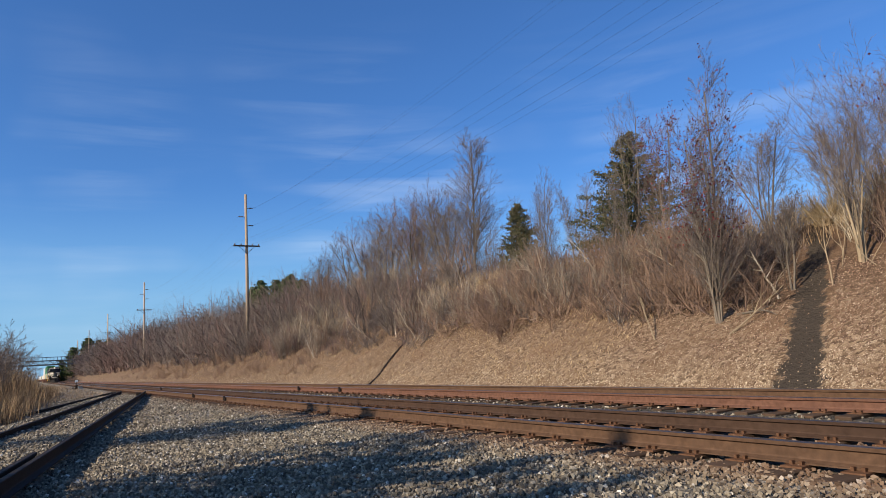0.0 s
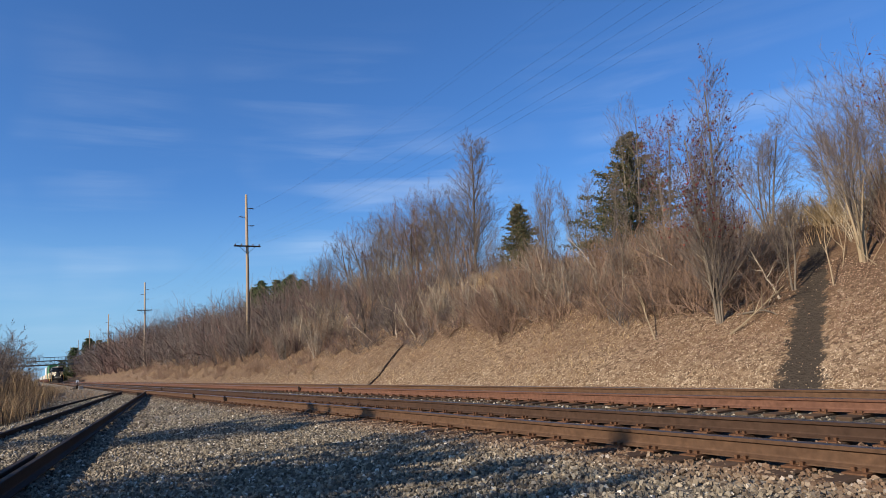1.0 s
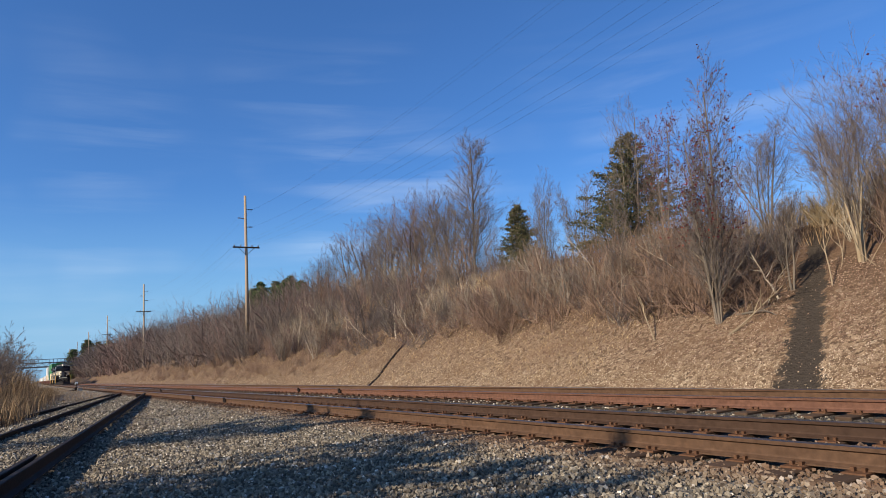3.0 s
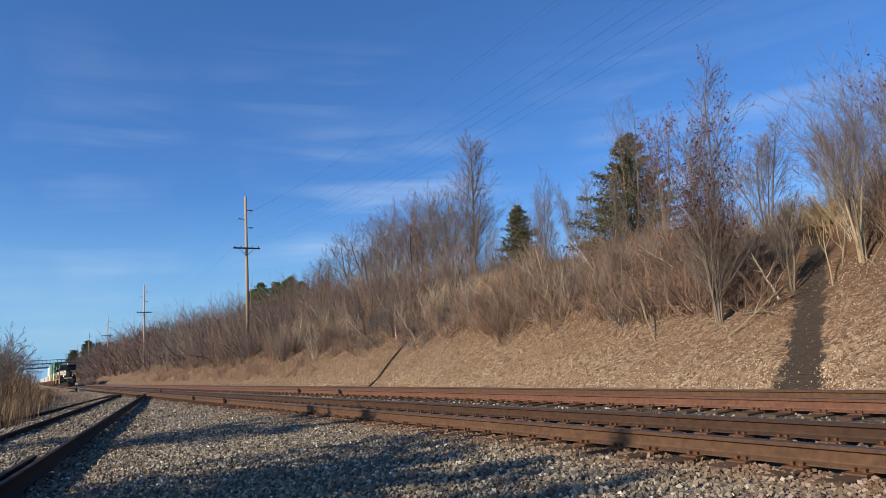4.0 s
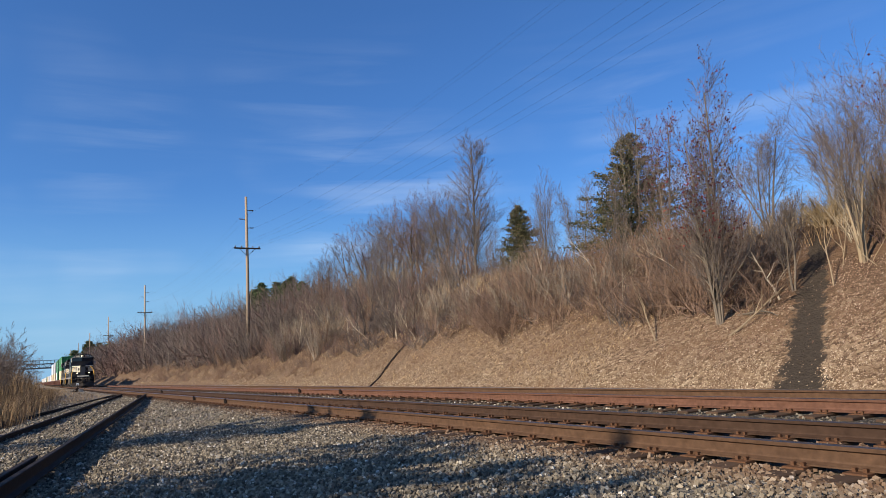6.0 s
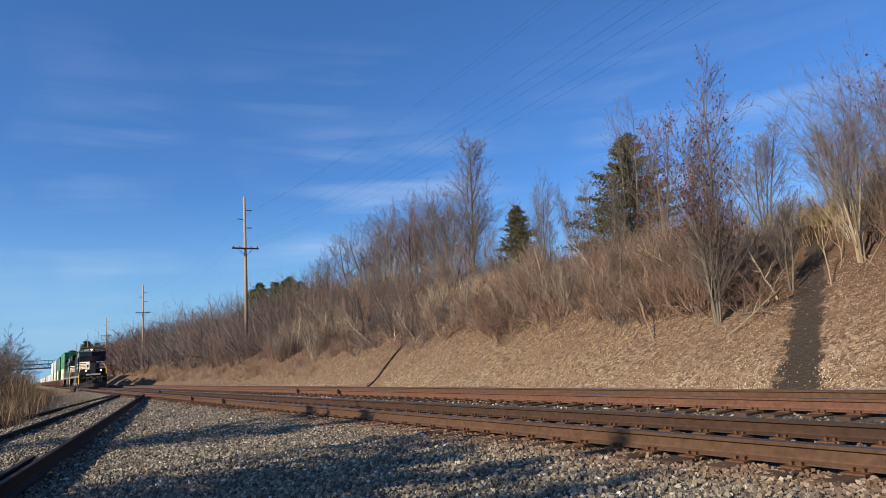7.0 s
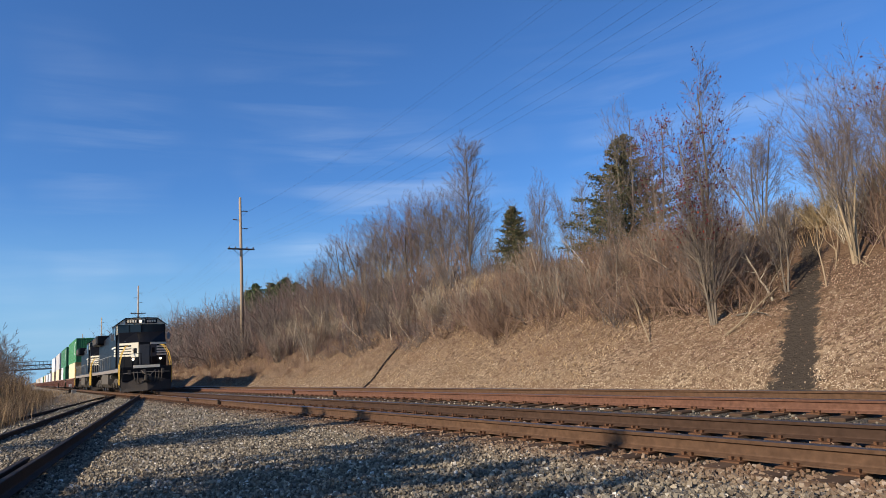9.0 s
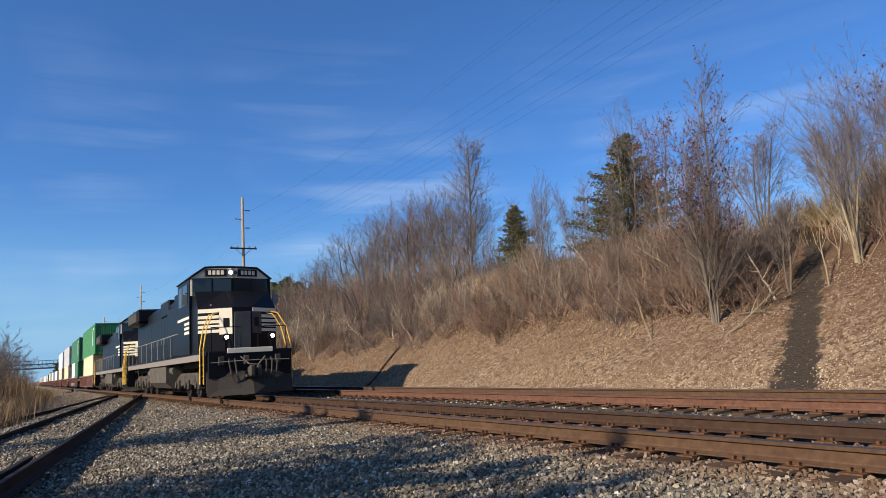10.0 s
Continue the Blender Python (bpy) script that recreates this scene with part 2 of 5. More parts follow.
def crest_y(x):
    """Where the bank levels off: it is higher towards the bridge."""
    t = min(max((-x - 12) / 45, 0), 1)
    return 21.0 + 2.6 * t * t * (3 - 2 * t)


def lump(x, y, s, a):
    return (noise.noise((x * s, y * s, 3.1)) + 0.5 * noise.noise((x * s * 2.3, y * s * 2.3, 7.7))) * a


def ground_z(x, y):
    if y < TOE:
        z = -0.285 + lump(x, y, 0.35, 0.035)
        for yc in (TRACK_NEAR, TRACK_FAR):
            d = abs(y - yc)
            if d < 1.9:
                z = -0.240 + lump(x, y, 1.2, 0.012)
            elif d < 2.4:
                z += (-0.240 - z) * (2.4 - d) / 0.5
        sid = 0.17 * (-8.3 - x) - 0.20 - 0.755      # middle of the siding
        if -42 < x < 2 and -2.2 < y - sid < 0.74 and y < 4.6:
            z += (-0.135 + lump(x, y, 0.9, 0.02) - z) * min(1, (y - sid + 2.2) / 0.8, max(0.0, (0.74 - (y - sid)) / 0.12))
        if y > 12.6:
            z = -0.32 + lump(x, y, 0.8, 0.03)
        if y < -4:
            z += lump(x, y, 0.1, 0.12) - 0.02 * min(-4 - y, 12)
        return z
    c = crest_y(x)
    if y < c:
        z = -0.32 + (y - TOE) * 0.6
    else:
        z = -0.32 + (c - TOE) * 0.6 + min(y - c, 40) * 0.10
    edge = min((y - TOE) / 1.0, 1.0)
    gully = 0.0
    mid = -29.7 - (y - 13.6) * 0.78
    if abs(x - mid) < 0.35 and y < 17.6:
        gully = -0.12 * (1 - abs(x - mid) / 0.35)
    pm = -8.55 - 0.44 * (y - 13.5)
    if abs(x - pm) < 0.7 and y < 21.5:
        gully -= 0.10 * (1 - abs(x - pm) / 0.7)
    return z + edge * (lump(x, y, 0.25, 0.22) + lump(x, y, 1.4, 0.05)) + gully


def steps(*spans):
    out = []
    for a, b, n in spans:
        out += [a + (b - a) * i / n for i in range(n)]
    return out + [spans[-1][1]]


gx = steps((-3000, -700, 12), (-700, -200, 60), (-200, -70, 90), (-70, -45, 50), (-45, 4, 196), (4, 40, 24), (40, 3000, 14))
gy = steps((-3000, -60, 12), (-60, -6, 18), (-6, -2, 8), (-2, 12.6, 66), (12.6, 20, 37), (20, 32, 30), (32, 80, 16), (80, 3000, 14))
gv = [(x, y, ground_z(x, y)) for y in gy for x in gx]
nx = len(gx)
gf = [(j * nx + i, j * nx + i + 1, (j + 1) * nx + i + 1, (j + 1) * nx + i) for j in range(len(gy) - 1) for i in range(nx - 1)]
ground = raw("ground", gv, gf, GRAVEL, smooth=True)
ground.data.materials.append(TRACK_BED)
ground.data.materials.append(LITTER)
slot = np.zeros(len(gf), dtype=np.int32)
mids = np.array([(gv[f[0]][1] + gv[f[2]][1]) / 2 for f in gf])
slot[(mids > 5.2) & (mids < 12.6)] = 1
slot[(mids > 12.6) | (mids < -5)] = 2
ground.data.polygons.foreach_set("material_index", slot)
tagged(ground, "grey gravel ground rising into a leaf-strewn brown bank", "ground", kind="structure")

# ---- railway tracks ----
RAIL_OUTLINE = [(-0.076, -0.186), (0.076, -0.186), (0.076, -0.174), (0.016, -0.150), (0.009, -0.135), (0.009, -0.055), (0.034, -0.040), (0.0375, -0.006),
                (0.028, 0.0), (-0.028, 0.0), (-0.0375, -0.006), (-0.034, -0.040), (-0.009, -0.055), (-0.009, -0.135), (-0.016, -0.150), (-0.076, -0.174)]


def rail_piece(name, y, x0, x1, parent, steel, label="", shine=True):
    bm = bmesh.new()
    prism(bm, [(y + a, b) for a, b in RAIL_OUTLINE], "x", x0, x1)
    ob = part(name, bm, steel, parent, label)
    if shine:
        ob.data.materials.append(RUN_STEEL)
        for p in ob.data.polygons:
            if p.normal.z > 0.6 and p.center.z > -0.02:
                p.material_index = 1
    return ob


def track(name, yc, label, near_steel, far_steel):
    tr = thing(name, 0, yc, 0, label=label, category="railway track", kind="structure")
    for s in (-1, 1):
        y = s * 0.755
        r = rail_piece("rail", y, -900, 40, tr, near_steel if s < 0 else far_steel, "rusty steel rail with a worn top")
    tie = boxes((-0.115, 0.115, -1.30, 1.30, -0.40, -0.200), bevel=0.012)
    me = part("tie", tie, TIE_WOOD, tr).data
    first = [o for o in tr.children if o.data is me][0]
    first.matrix_basis = pose(3.2, 0, 0)
    plate = boxes((-0.10, 0.10, -0.19, 0.19, -0.206, -0.188), (-0.06, -0.03, -0.115, -0.075, -0.19, -0.155), (0.03, 0.06, 0.075, 0.115, -0.19, -0.155),
                  (-0.06, -0.03, 0.075, 0.115, -0.19, -0.155), (0.03, 0.06, -0.115, -0.075, -0.19, -0.155))
    pme = part("tie_plate", plate, PLATE_RUST, tr, "rusty tie plate with spikes").data
    pfirst = [o for o in tr.children if o.data is pme][0]
    pfirst.matrix_basis = pose(3.2, 0.755, 0)
    same("tie_plate", pme, tr, pose(3.2, -0.755, 0))
    rnd = random.Random(int(yc * 10))
    x = 3.2
    n = 0
    verts, faces = [], []
    while x > -420:
        x -= 0.535 + rnd.uniform(-0.03, 0.03)
        n += 1
        dy, tw = rnd.uniform(-0.05, 0.05), rnd.uniform(-1.2, 1.2)
        if n < 130:
            same("tie", me, tr, pose(x, dy, rnd.uniform(-0.012, 0.0), 0, 0, tw))
            for s in (-1, 1):
                same("tie_plate", pme, tr, pose(x, s * 0.755, 0))
        else:
            k = len(verts)
            for a in (-0.115, 0.115):
                for b in (-1.3 + dy, 1.3 + dy):
                    verts += [(x + a, b, -0.4), (x + a, b, -0.206)]
            faces += [[k + i for i in f] for f in ((1, 3, 7, 5), (0, 1, 5, 4), (2, 6, 7, 3), (4, 5, 7, 6), (0, 2, 3, 1))]
    far = raw("far_ties", verts, faces, TIE_WOOD, tr)
    tagged(far, kind="stuff")
    return tr


track_near = track("track_near", TRACK_NEAR, "rusty main line track on timber ties in ballast", RAIL_STEEL, RAIL_DARK)
track_far = track("track_far", TRACK_FAR, "second rusty main line track beside the leaf bank", RAIL_FAR, RAIL_STEEL)

# the old siding that runs up to the main line
SIDING_TURN = math.degrees(math.atan2(0.170, -1.0))
siding = thing("siding_track", -8.3, -0.20, 0, SIDING_TURN - 180, "disused dark siding track with loose gravel", "railway track", kind="structure")


def old_rail(y, x0, x1, label):
    ob = rail_piece("rail", y, x0, x1, siding, OLD_RAIL, label, shine=False)
    return ob


old_rail(0.0, -34.3, 7.0, "dark weathered siding rail with a cut end")
old_rail(-1.51, -38.6, 7.0, "dark weathered siding rail with a cut end")
old_rail(-0.16, -2.55, 7.0, "short dark guard rail beside the running rail")

# ---- plants ----
TWIG = make_bark("twig", (0.115, 0.086, 0.058), (0.56, 0.455, 0.325), 0.55)
TWIG_RED = make_bark("reddish_twig", (0.080, 0.049, 0.036), (0.37, 0.24, 0.165), 0.5)
TWIG_GREY = make_bark("grey_twig", (0.088, 0.072, 0.056), (0.42, 0.345, 0.265), 0.55)
BARK = make_bark("grey_bark", (0.065, 0.050, 0.038), (0.25, 0.20, 0.150), 0.3)
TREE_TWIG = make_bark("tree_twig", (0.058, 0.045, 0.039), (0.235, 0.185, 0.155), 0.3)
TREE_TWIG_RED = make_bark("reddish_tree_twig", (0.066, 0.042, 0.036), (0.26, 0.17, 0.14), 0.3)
LIMB = make_bark("dark_limb", (0.040, 0.030, 0.025), (0.16, 0.125, 0.10), 0.3)
GOLD_TWIG = make_bark("golden_twig", (0.15, 0.10, 0.055), (0.44, 0.32, 0.175), 0.2)
BARK_PALE = make_bark("pale_bark", (0.30, 0.23, 0.155), (0.58, 0.48, 0.35), 0.2)
BARK_TAN = make_bark("tan_bark", (0.12, 0.086, 0.054), (0.40, 0.30, 0.19), 0.3)
RED_LEAF = make_leafy("red_leaf", (0.0, (0.045, 0.014, 0.018)), (0.75, (0.13, 0.025, 0.028)), (1.0, (0.34, 0.05, 0.03)))
DEAD_LEAF = make_leafy("dead_leaf", (0.0, (0.13, 0.075, 0.04)), (0.35, (0.25, 0.155, 0.088)), (0.75, (0.40, 0.28, 0.17)), (1.0, (0.62, 0.48, 0.33)))
NEEDLE = make_leafy("needle", (0.0, (0.036, 0.040, 0.019)), (0.45, (0.085, 0.084, 0.038)), (0.8, (0.155, 0.135, 0.068)), (1.0, (0.24, 0.155, 0.10)))
PINE = make_leafy("pine_needle", (0.0, (0.030, 0.046, 0.018)), (0.6, (0.080, 0.108, 0.040)), (1.0, (0.17, 0.19, 0.08)))
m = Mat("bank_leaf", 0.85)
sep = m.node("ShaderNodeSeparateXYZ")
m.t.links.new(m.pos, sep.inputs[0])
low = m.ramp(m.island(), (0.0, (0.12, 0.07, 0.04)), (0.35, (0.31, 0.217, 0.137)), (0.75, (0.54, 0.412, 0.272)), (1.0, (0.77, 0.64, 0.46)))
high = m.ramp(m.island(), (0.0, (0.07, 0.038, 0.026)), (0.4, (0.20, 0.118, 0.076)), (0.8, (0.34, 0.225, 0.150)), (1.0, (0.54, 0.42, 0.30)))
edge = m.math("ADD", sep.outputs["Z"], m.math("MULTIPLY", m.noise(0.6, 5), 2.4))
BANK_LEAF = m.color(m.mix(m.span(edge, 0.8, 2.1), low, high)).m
STRAW = make_leafy("straw", (0.0, (0.20, 0.125, 0.06)), (0.5, (0.42, 0.28, 0.14)), (1.0, (0.66, 0.49, 0.29)))
STALK = make_leafy("dry_stalk", (0.0, (0.085, 0.052, 0.030)), (0.5, (0.225, 0.145, 0.080)), (1.0, (0.45, 0.31, 0.175)))


class Sticks:
    """Collects tapered three-sided stems."""

    def __init__(self):
        self.v, self.f, self.n, self.tips = [], [], 0, []

    def tube(self, pts, r0, r1, sides=3):
        pts = np.asarray(pts)
        k = len(pts)
        d = pts[-1] - pts[0]
        d = d / (np.linalg.norm(d) + 1e-9)
        a = np.array((0.0, 0.0, 1.0)) if abs(d[2]) < 0.9 else np.array((1.0, 0.0, 0.0))
        u = np.cross(d, a)
        u /= np.linalg.norm(u)
        w = np.cross(d, u)
        ang = np.arange(sides) * 2 * np.pi / sides
        ring = np.cos(ang)[:, None] * u + np.sin(ang)[:, None] * w
        rad = np.linspace(r0, r1, k)
        self.v.append((pts[:, None, :] + ring[None] * rad[:, None, None]).reshape(-1, 3))
        i = np.arange(k - 1)[:, None] * sides
        j = np.arange(sides)[None]
        q = np.stack((i + j, i + (j + 1) % sides, i + sides + (j + 1) % sides, i + sides + j), -1).reshape(-1, 4) + self.n
        self.f.append(q)
        self.n += k * sides

    def arrays(self):
        return np.concatenate(self.v), [q for f in self.f for q in f.tolist()]


def bent(rng, p, d, length, k, wander, rise):
    pts = [p]
    d = np.array(d, float)
    for _ in range(k):
        d = d + rng.normal(0, wander, 3) + np.array((0, 0, rise))
        d /= np.linalg.norm(d)
        p = p + d * length / k
        pts.append(p)
    return np.array(pts)


def grow(out, rng, p, d, length, r, level, spec):
    """out: one Sticks for each level; spec: for each level (segments, wander, rise, children, angle, length ratio, first child)."""
    seg, wander, rise, kids, angle, ratio, first = spec[level]
    pts = bent(rng, p, d, length, seg, wander, rise)
    out[level].tube(pts, r, r * 0.35, 6 if level == 0 and r > 0.03 else 3)
    if level == len(spec) - 2:
        out[-1].tips.append((pts, r, length))
        return
    for i in range(kids):
        t = first + (1 - first) * (i + rng.uniform(0, 1)) / kids
        x = t * seg
        a = min(int(x), seg - 1)
        q = pts[a] + (pts[a + 1] - pts[a]) * (x - a)
        ax = pts[a + 1] - pts[a]
        ax /= np.linalg.norm(ax)
        side = rng.normal(0, 1, 3)
        side -= ax * side.dot(ax)
        side /= np.linalg.norm(side) + 1e-9
        an = radians(angle * rng.uniform(0.65, 1.35))
        grow(out, rng, q, ax * math.cos(an) + side * math.sin(an), length * ratio * (1.15 - 0.6 * t) * rng.uniform(0.7, 1.25), max(r * (1 - 0.6 * t) * (0.34 if level == 0 and r > 0.03 else 0.5), 0.0035), level + 1, spec)


def finish(out, rng, spec, thin=0.0032):
    """Adds the finest twigs to all the stems of the level above, at once."""
    last = out[-1]
    _, _, _, kids, angle, ratio, first = spec[-2]
    wander, rise = spec[-1][1], spec[-1][2]
    P = np.array([t[0] for t in last.tips])
    m, seg = len(P), P.shape[1] - 1
    R = np.repeat(np.array([t[1] for t in last.tips]), kids)
    L = np.repeat(np.array([t[2] for t in last.tips]), kids)
    P = np.repeat(P, kids, 0)
    n = len(P)
    t = first + (1 - first) * (np.tile(np.arange(kids), m) + rng.uniform(0, 1, n)) / kids
    x = t * seg
    a = np.minimum(x.astype(int), seg - 1)
    i = np.arange(n)
    ax = P[i, a + 1] - P[i, a]
    q = P[i, a] + ax * (x - a)[:, None]
    ax /= np.linalg.norm(ax, axis=1)[:, None]
    side = np.cross(ax, rng.normal(0, 1, (n, 3)))
    side /= np.linalg.norm(side, axis=1)[:, None] + 1e-9
    an = np.radians(angle * rng.uniform(0.65, 1.35, n))[:, None]
    d = ax * np.cos(an) + side * np.sin(an)
    ln = (L * ratio * (1.15 - 0.6 * t) * rng.uniform(0.7, 1.25, n))[:, None]
    d2 = d + rng.normal(0, wander, (n, 3)) + (0, 0, rise)
    mid = q + d * ln * 0.5
    tip = mid + d2 * ln * 0.5
    u = np.cross(d, side)
    w = np.cross(d, u)
    r = np.maximum(R * 0.5, thin)[:, None]
    rings = [q + (u * math.cos(2.094 * h) + w * math.sin(2.094 * h)) * r for h in range(3)] + [tip]
    last.v = [np.stack(rings, 1).reshape(-1, 3)]
    last.f = [(np.arange(n)[:, None, None] * 4 + np.array(((0, 1, 3), (1, 2, 3), (2, 0, 3)))[None]).reshape(-1, 3)]
    last.n = n * 4
    last.tips = np.concatenate((tip, mid))


def leaf_quads(rng, spots, size, per=1, spread=0.05):
    spots = np.repeat(np.asarray(spots), per, 0)
    n = len(spots)
    c = spots + rng.normal(0, spread, (n, 3))
    a = rng.normal(0, 1, (n, 3))
    a /= np.linalg.norm(a, axis=1)[:, None]
    b = np.cross(a, rng.normal(0, 1, (n, 3)))
    b /= np.linalg.norm(b, axis=1)[:, None]
    s = size * rng.uniform(0.6, 1.3, (n, 1))
    v = np.stack((c - a * s, c + b * s * 0.55, c + a * s, c - b * s * 0.55), 1).reshape(-1, 3)
    return v, np.arange(n * 4).reshape(-1, 4)


def joined(parts):
    """Sticks of several levels as one set of points and faces."""
    vs, fs, n = [], [], 0
    for s in parts:
        for f in s.f:
            fs += (f + n).tolist()
        vs += s.v
        n += s.n
    return np.concatenate(vs), fs


def drop_to_ground(x, y, sink=0.05):
    return ground_z(x, y) - sink


def bare_tree(x, y, height, stems, spec, seed, label, bark=None, twig=None, r=0.07, fan=0.15, leaves=None, per=1, leaf_size=0.05, leaf_from=0.0, lean=(0, 0), short=(0.78, 1.0), some=0.55, name="bare_tree", group="", limb=None):
    rng = np.random.default_rng(seed)
    out = [Sticks() for _ in spec]
    for i in range(stems):
        a = 2 * math.pi * (i + rng.uniform(0, 0.7)) / stems
        tilt = fan * rng.uniform(0.3, 1.2) if stems > 1 else 0.02
        d = np.array((math.cos(a) * tilt + lean[0], math.sin(a) * tilt + lean[1], 1.0))
        p = np.array((math.cos(a), math.sin(a), 0)) * (0.06 if stems > 1 else 0)
        grow(out, rng, p, d / np.linalg.norm(d), height * rng.uniform(*short) if i else height, r * (1 if i == 0 else rng.uniform(0.5, 0.95)), 0, spec)
    finish(out, rng, spec, 0.0085 if x < -25 else 0.0055)
    th = thing(name, x, y, drop_to_ground(x, y), label=label, category="tree", group=group)
    raw("trunk", *joined(out[:1 if limb else 2]), bark or BARK, th)
    if limb:
        raw("limb", *joined(out[1:2]), limb, th)
    raw("crown", *joined(out[2:]), twig or TREE_TWIG, th)
    if leaves:
        tips = np.array(out[-1].tips)
        tips = tips[tips[:, 2] > leaf_from * height]
        tips = tips[rng.uniform(0, 1, len(tips)) < some]
        raw("leaves", *leaf_quads(rng, tips, leaf_size, per), leaves, th)
    return th


def conifer(x, y, height, width, seed, label, name="conifer", needles=None, coarse=1.0, shape=0.75):
    rng = np.random.default_rng(seed)
    trunk, boughs = Sticks(), Sticks()
    trunk.tube(bent(rng, np.zeros(3), (0, 0, 1), height, 6, 0.01, 0.05), height * 0.018, 0.01, 6)
    spots = []
    z = height * 0.06
    while z < height * 0.985:
        t = z / height
        reach = width / 2 * (1 - t) ** shape * rng.uniform(0.75, 1.1) + 0.08
        for k in range(9):
            a = rng.uniform(0, 2 * math.pi)
            L = reach * rng.uniform(0.6, 1.15)
            pts = bent(rng, np.array((0, 0, z)), (math.cos(a), math.sin(a), 0.25 - 0.3 * (1 - t)), L, 4, 0.06, 0.05)
            boughs.tube(pts, 0.014, 0.004)
            m = max(int(L / (0.0125 * coarse)), 12)
            s = (np.arange(1, m + 1) / m) ** 0.6
            j = np.minimum((s * 4).astype(int), 3)
            q = pts[j] + (pts[j + 1] - pts[j]) * (s * 4 - j)[:, None]
            spots.append(q + rng.normal(0, 1, (m, 3)) * (0.10 * (1.15 - s) * L + 0.035 * coarse)[:, None] * (1, 1, 0.6))
        z += height * 0.022 + 0.03
    th = thing(name, x, y, drop_to_ground(x, y), label=label, category="tree")
    raw("trunk", *trunk.arrays(), BARK, th)
    raw("bough", *boughs.arrays(), BARK, th)
    sp = np.concatenate(spots)
    v, f = leaf_quads(rng, sp, 0.050 * coarse, 1, 0.015)
    raw("crown", v, f, needles or NEEDLE, th)
    return th


# spec rows: segments, wander, rise, children, angle, length ratio, first child
UPRIGHT = ((9, 0.035, 0.05, 24, 26, 0.34, 0.16), (5, 0.07, 0.10, 7, 32, 0.42, 0.2), (3, 0.10, 0.06, 4, 34, 0.5, 0.15), (2, 0.12, 0.02, 0, 0, 0, 0))
TALL = ((10, 0.015, 0.02, 84, 44, 0.30, 0.08), (5, 0.07, 0.08, 9, 38, 0.42, 0.15), (3, 0.10, 0.05, 9, 38, 0.5, 0.1), (2, 0.12, 0.02, 0, 0, 0, 0))
DOME = ((6, 0.06, 0.02, 15, 40, 0.60, 0.16), (5, 0.08, 0.06, 9, 38, 0.45, 0.15), (3, 0.10, 0.04, 9, 40, 0.5, 0.1), (2, 0.12, 0.02, 0, 0, 0, 0))
SCRUB = ((6, 0.06, 0.02, 10, 38, 0.50, 0.25), (4, 0.08, 0.07, 6, 36, 0.45, 0.2), (2, 0.10, 0.04, 6, 38, 0.55, 0.15), (2, 0.12, 0.02, 0, 0, 0, 0))
FORK = ((6, 0.05, 0.01, 6, 18, 1.95, 0.45), (7, 0.06, 0.05, 12, 32, 0.40, 0.18), (4, 0.11, 0.03, 8, 38, 0.5, 0.1), (2, 0.12, 0.01, 0, 0, 0, 0))
ROUND = ((7, 0.06, 0.02, 15, 38, 0.50, 0.25), (5, 0.08, 0.07, 8, 36, 0.45, 0.2), (3, 0.10, 0.04, 8, 38, 0.55, 0.15), (2, 0.12, 0.02, 0, 0, 0, 0))
SPIRE = ((9, 0.012, 0.02, 34, 34, 0.30, 0.10), (5, 0.07, 0.10, 8, 34, 0.42, 0.2), (3, 0.10, 0.06, 8, 34, 0.5, 0.15), (2, 0.12, 0.02, 0, 0, 0, 0))
VASE = ((9, 0.05, 0.02, 16, 26, 0.36, 0.22), (5, 0.07, 0.06, 7, 34, 0.45, 0.2), (3, 0.10, 0.03, 7, 36, 0.55, 0.2), (2, 0.12, 0.01, 0, 0, 0, 0))

bare_tree(-12.2, 16.1, 6.5, 6, SPIRE, 11, "slender upright tree with a few dark red leaves on the bank", BARK, TREE_TWIG, 0.048, 0.09, RED_LEAF, 1, 0.04, 0.35, short=(0.55, 0.88), some=0.075, name="red_leaf_tree")
conifer(-22.0, 24.0, 6.2, 7.6, 21, "olive green cone-shaped conifer behind the brush", shape=0.9)
conifer(-33.2, 25.8, 4.6, 3.7, 22, "small bushy green conifer among bare saplings", shape=0.72)
bare_tree(-38.6, 26.0, 9.7, 1, TALL, 31, "tall bare tree with one straight trunk", BARK, TREE_TWIG, 0.10)
grove = [bare_tree(x, y, h, n, DOME, 40 + i, "bare grey-brown tree in a dense grove on the bank top", BARK, twig, 0.11, 0.30, group="bare grove")
         for i, (x, y, h, n, twig) in enumerate(((-43.5, 26.5, 6.5, 3, TREE_TWIG), (-48.5, 26.6, 6.7, 4, TREE_TWIG_RED), (-54.5, 27.3, 6.7, 3, TREE_TWIG)))]
for k, x, y, t, s in ((2, -46.0, 28.2, 2, 1.05), (0, -51.5, 26.0, 1, 1.0), (1, -58.0, 27.0, 4, 0.92), (0, -60.5, 26.6, 3.1, 0.92), (1, -52.0, 29.2, 3, 1.05), (0, -41.5, 27.5, 5, 0.85), (2, -68.0, 26.5, 2.4, 0.72)):
    copy_thing(grove[k], Matrix.LocRotScale((x, y, drop_to_ground(x, y)), Euler((0, 0, t)), Vector((s, s, s))))
thin_trees = [bare_tree(x, y, h, 2, UPRIGHT, 60 + i, "thin bare sapling on the bank top", BARK, TREE_TWIG, 0.035, 0.12, group="saplings on the bank", name="bare_sapling")
              for i, (x, y, h) in enumerate(((-30.8, 25.6, 4.6), (-32.6, 27.2, 5.6), (-64.0, 25.6, 6.2)))]
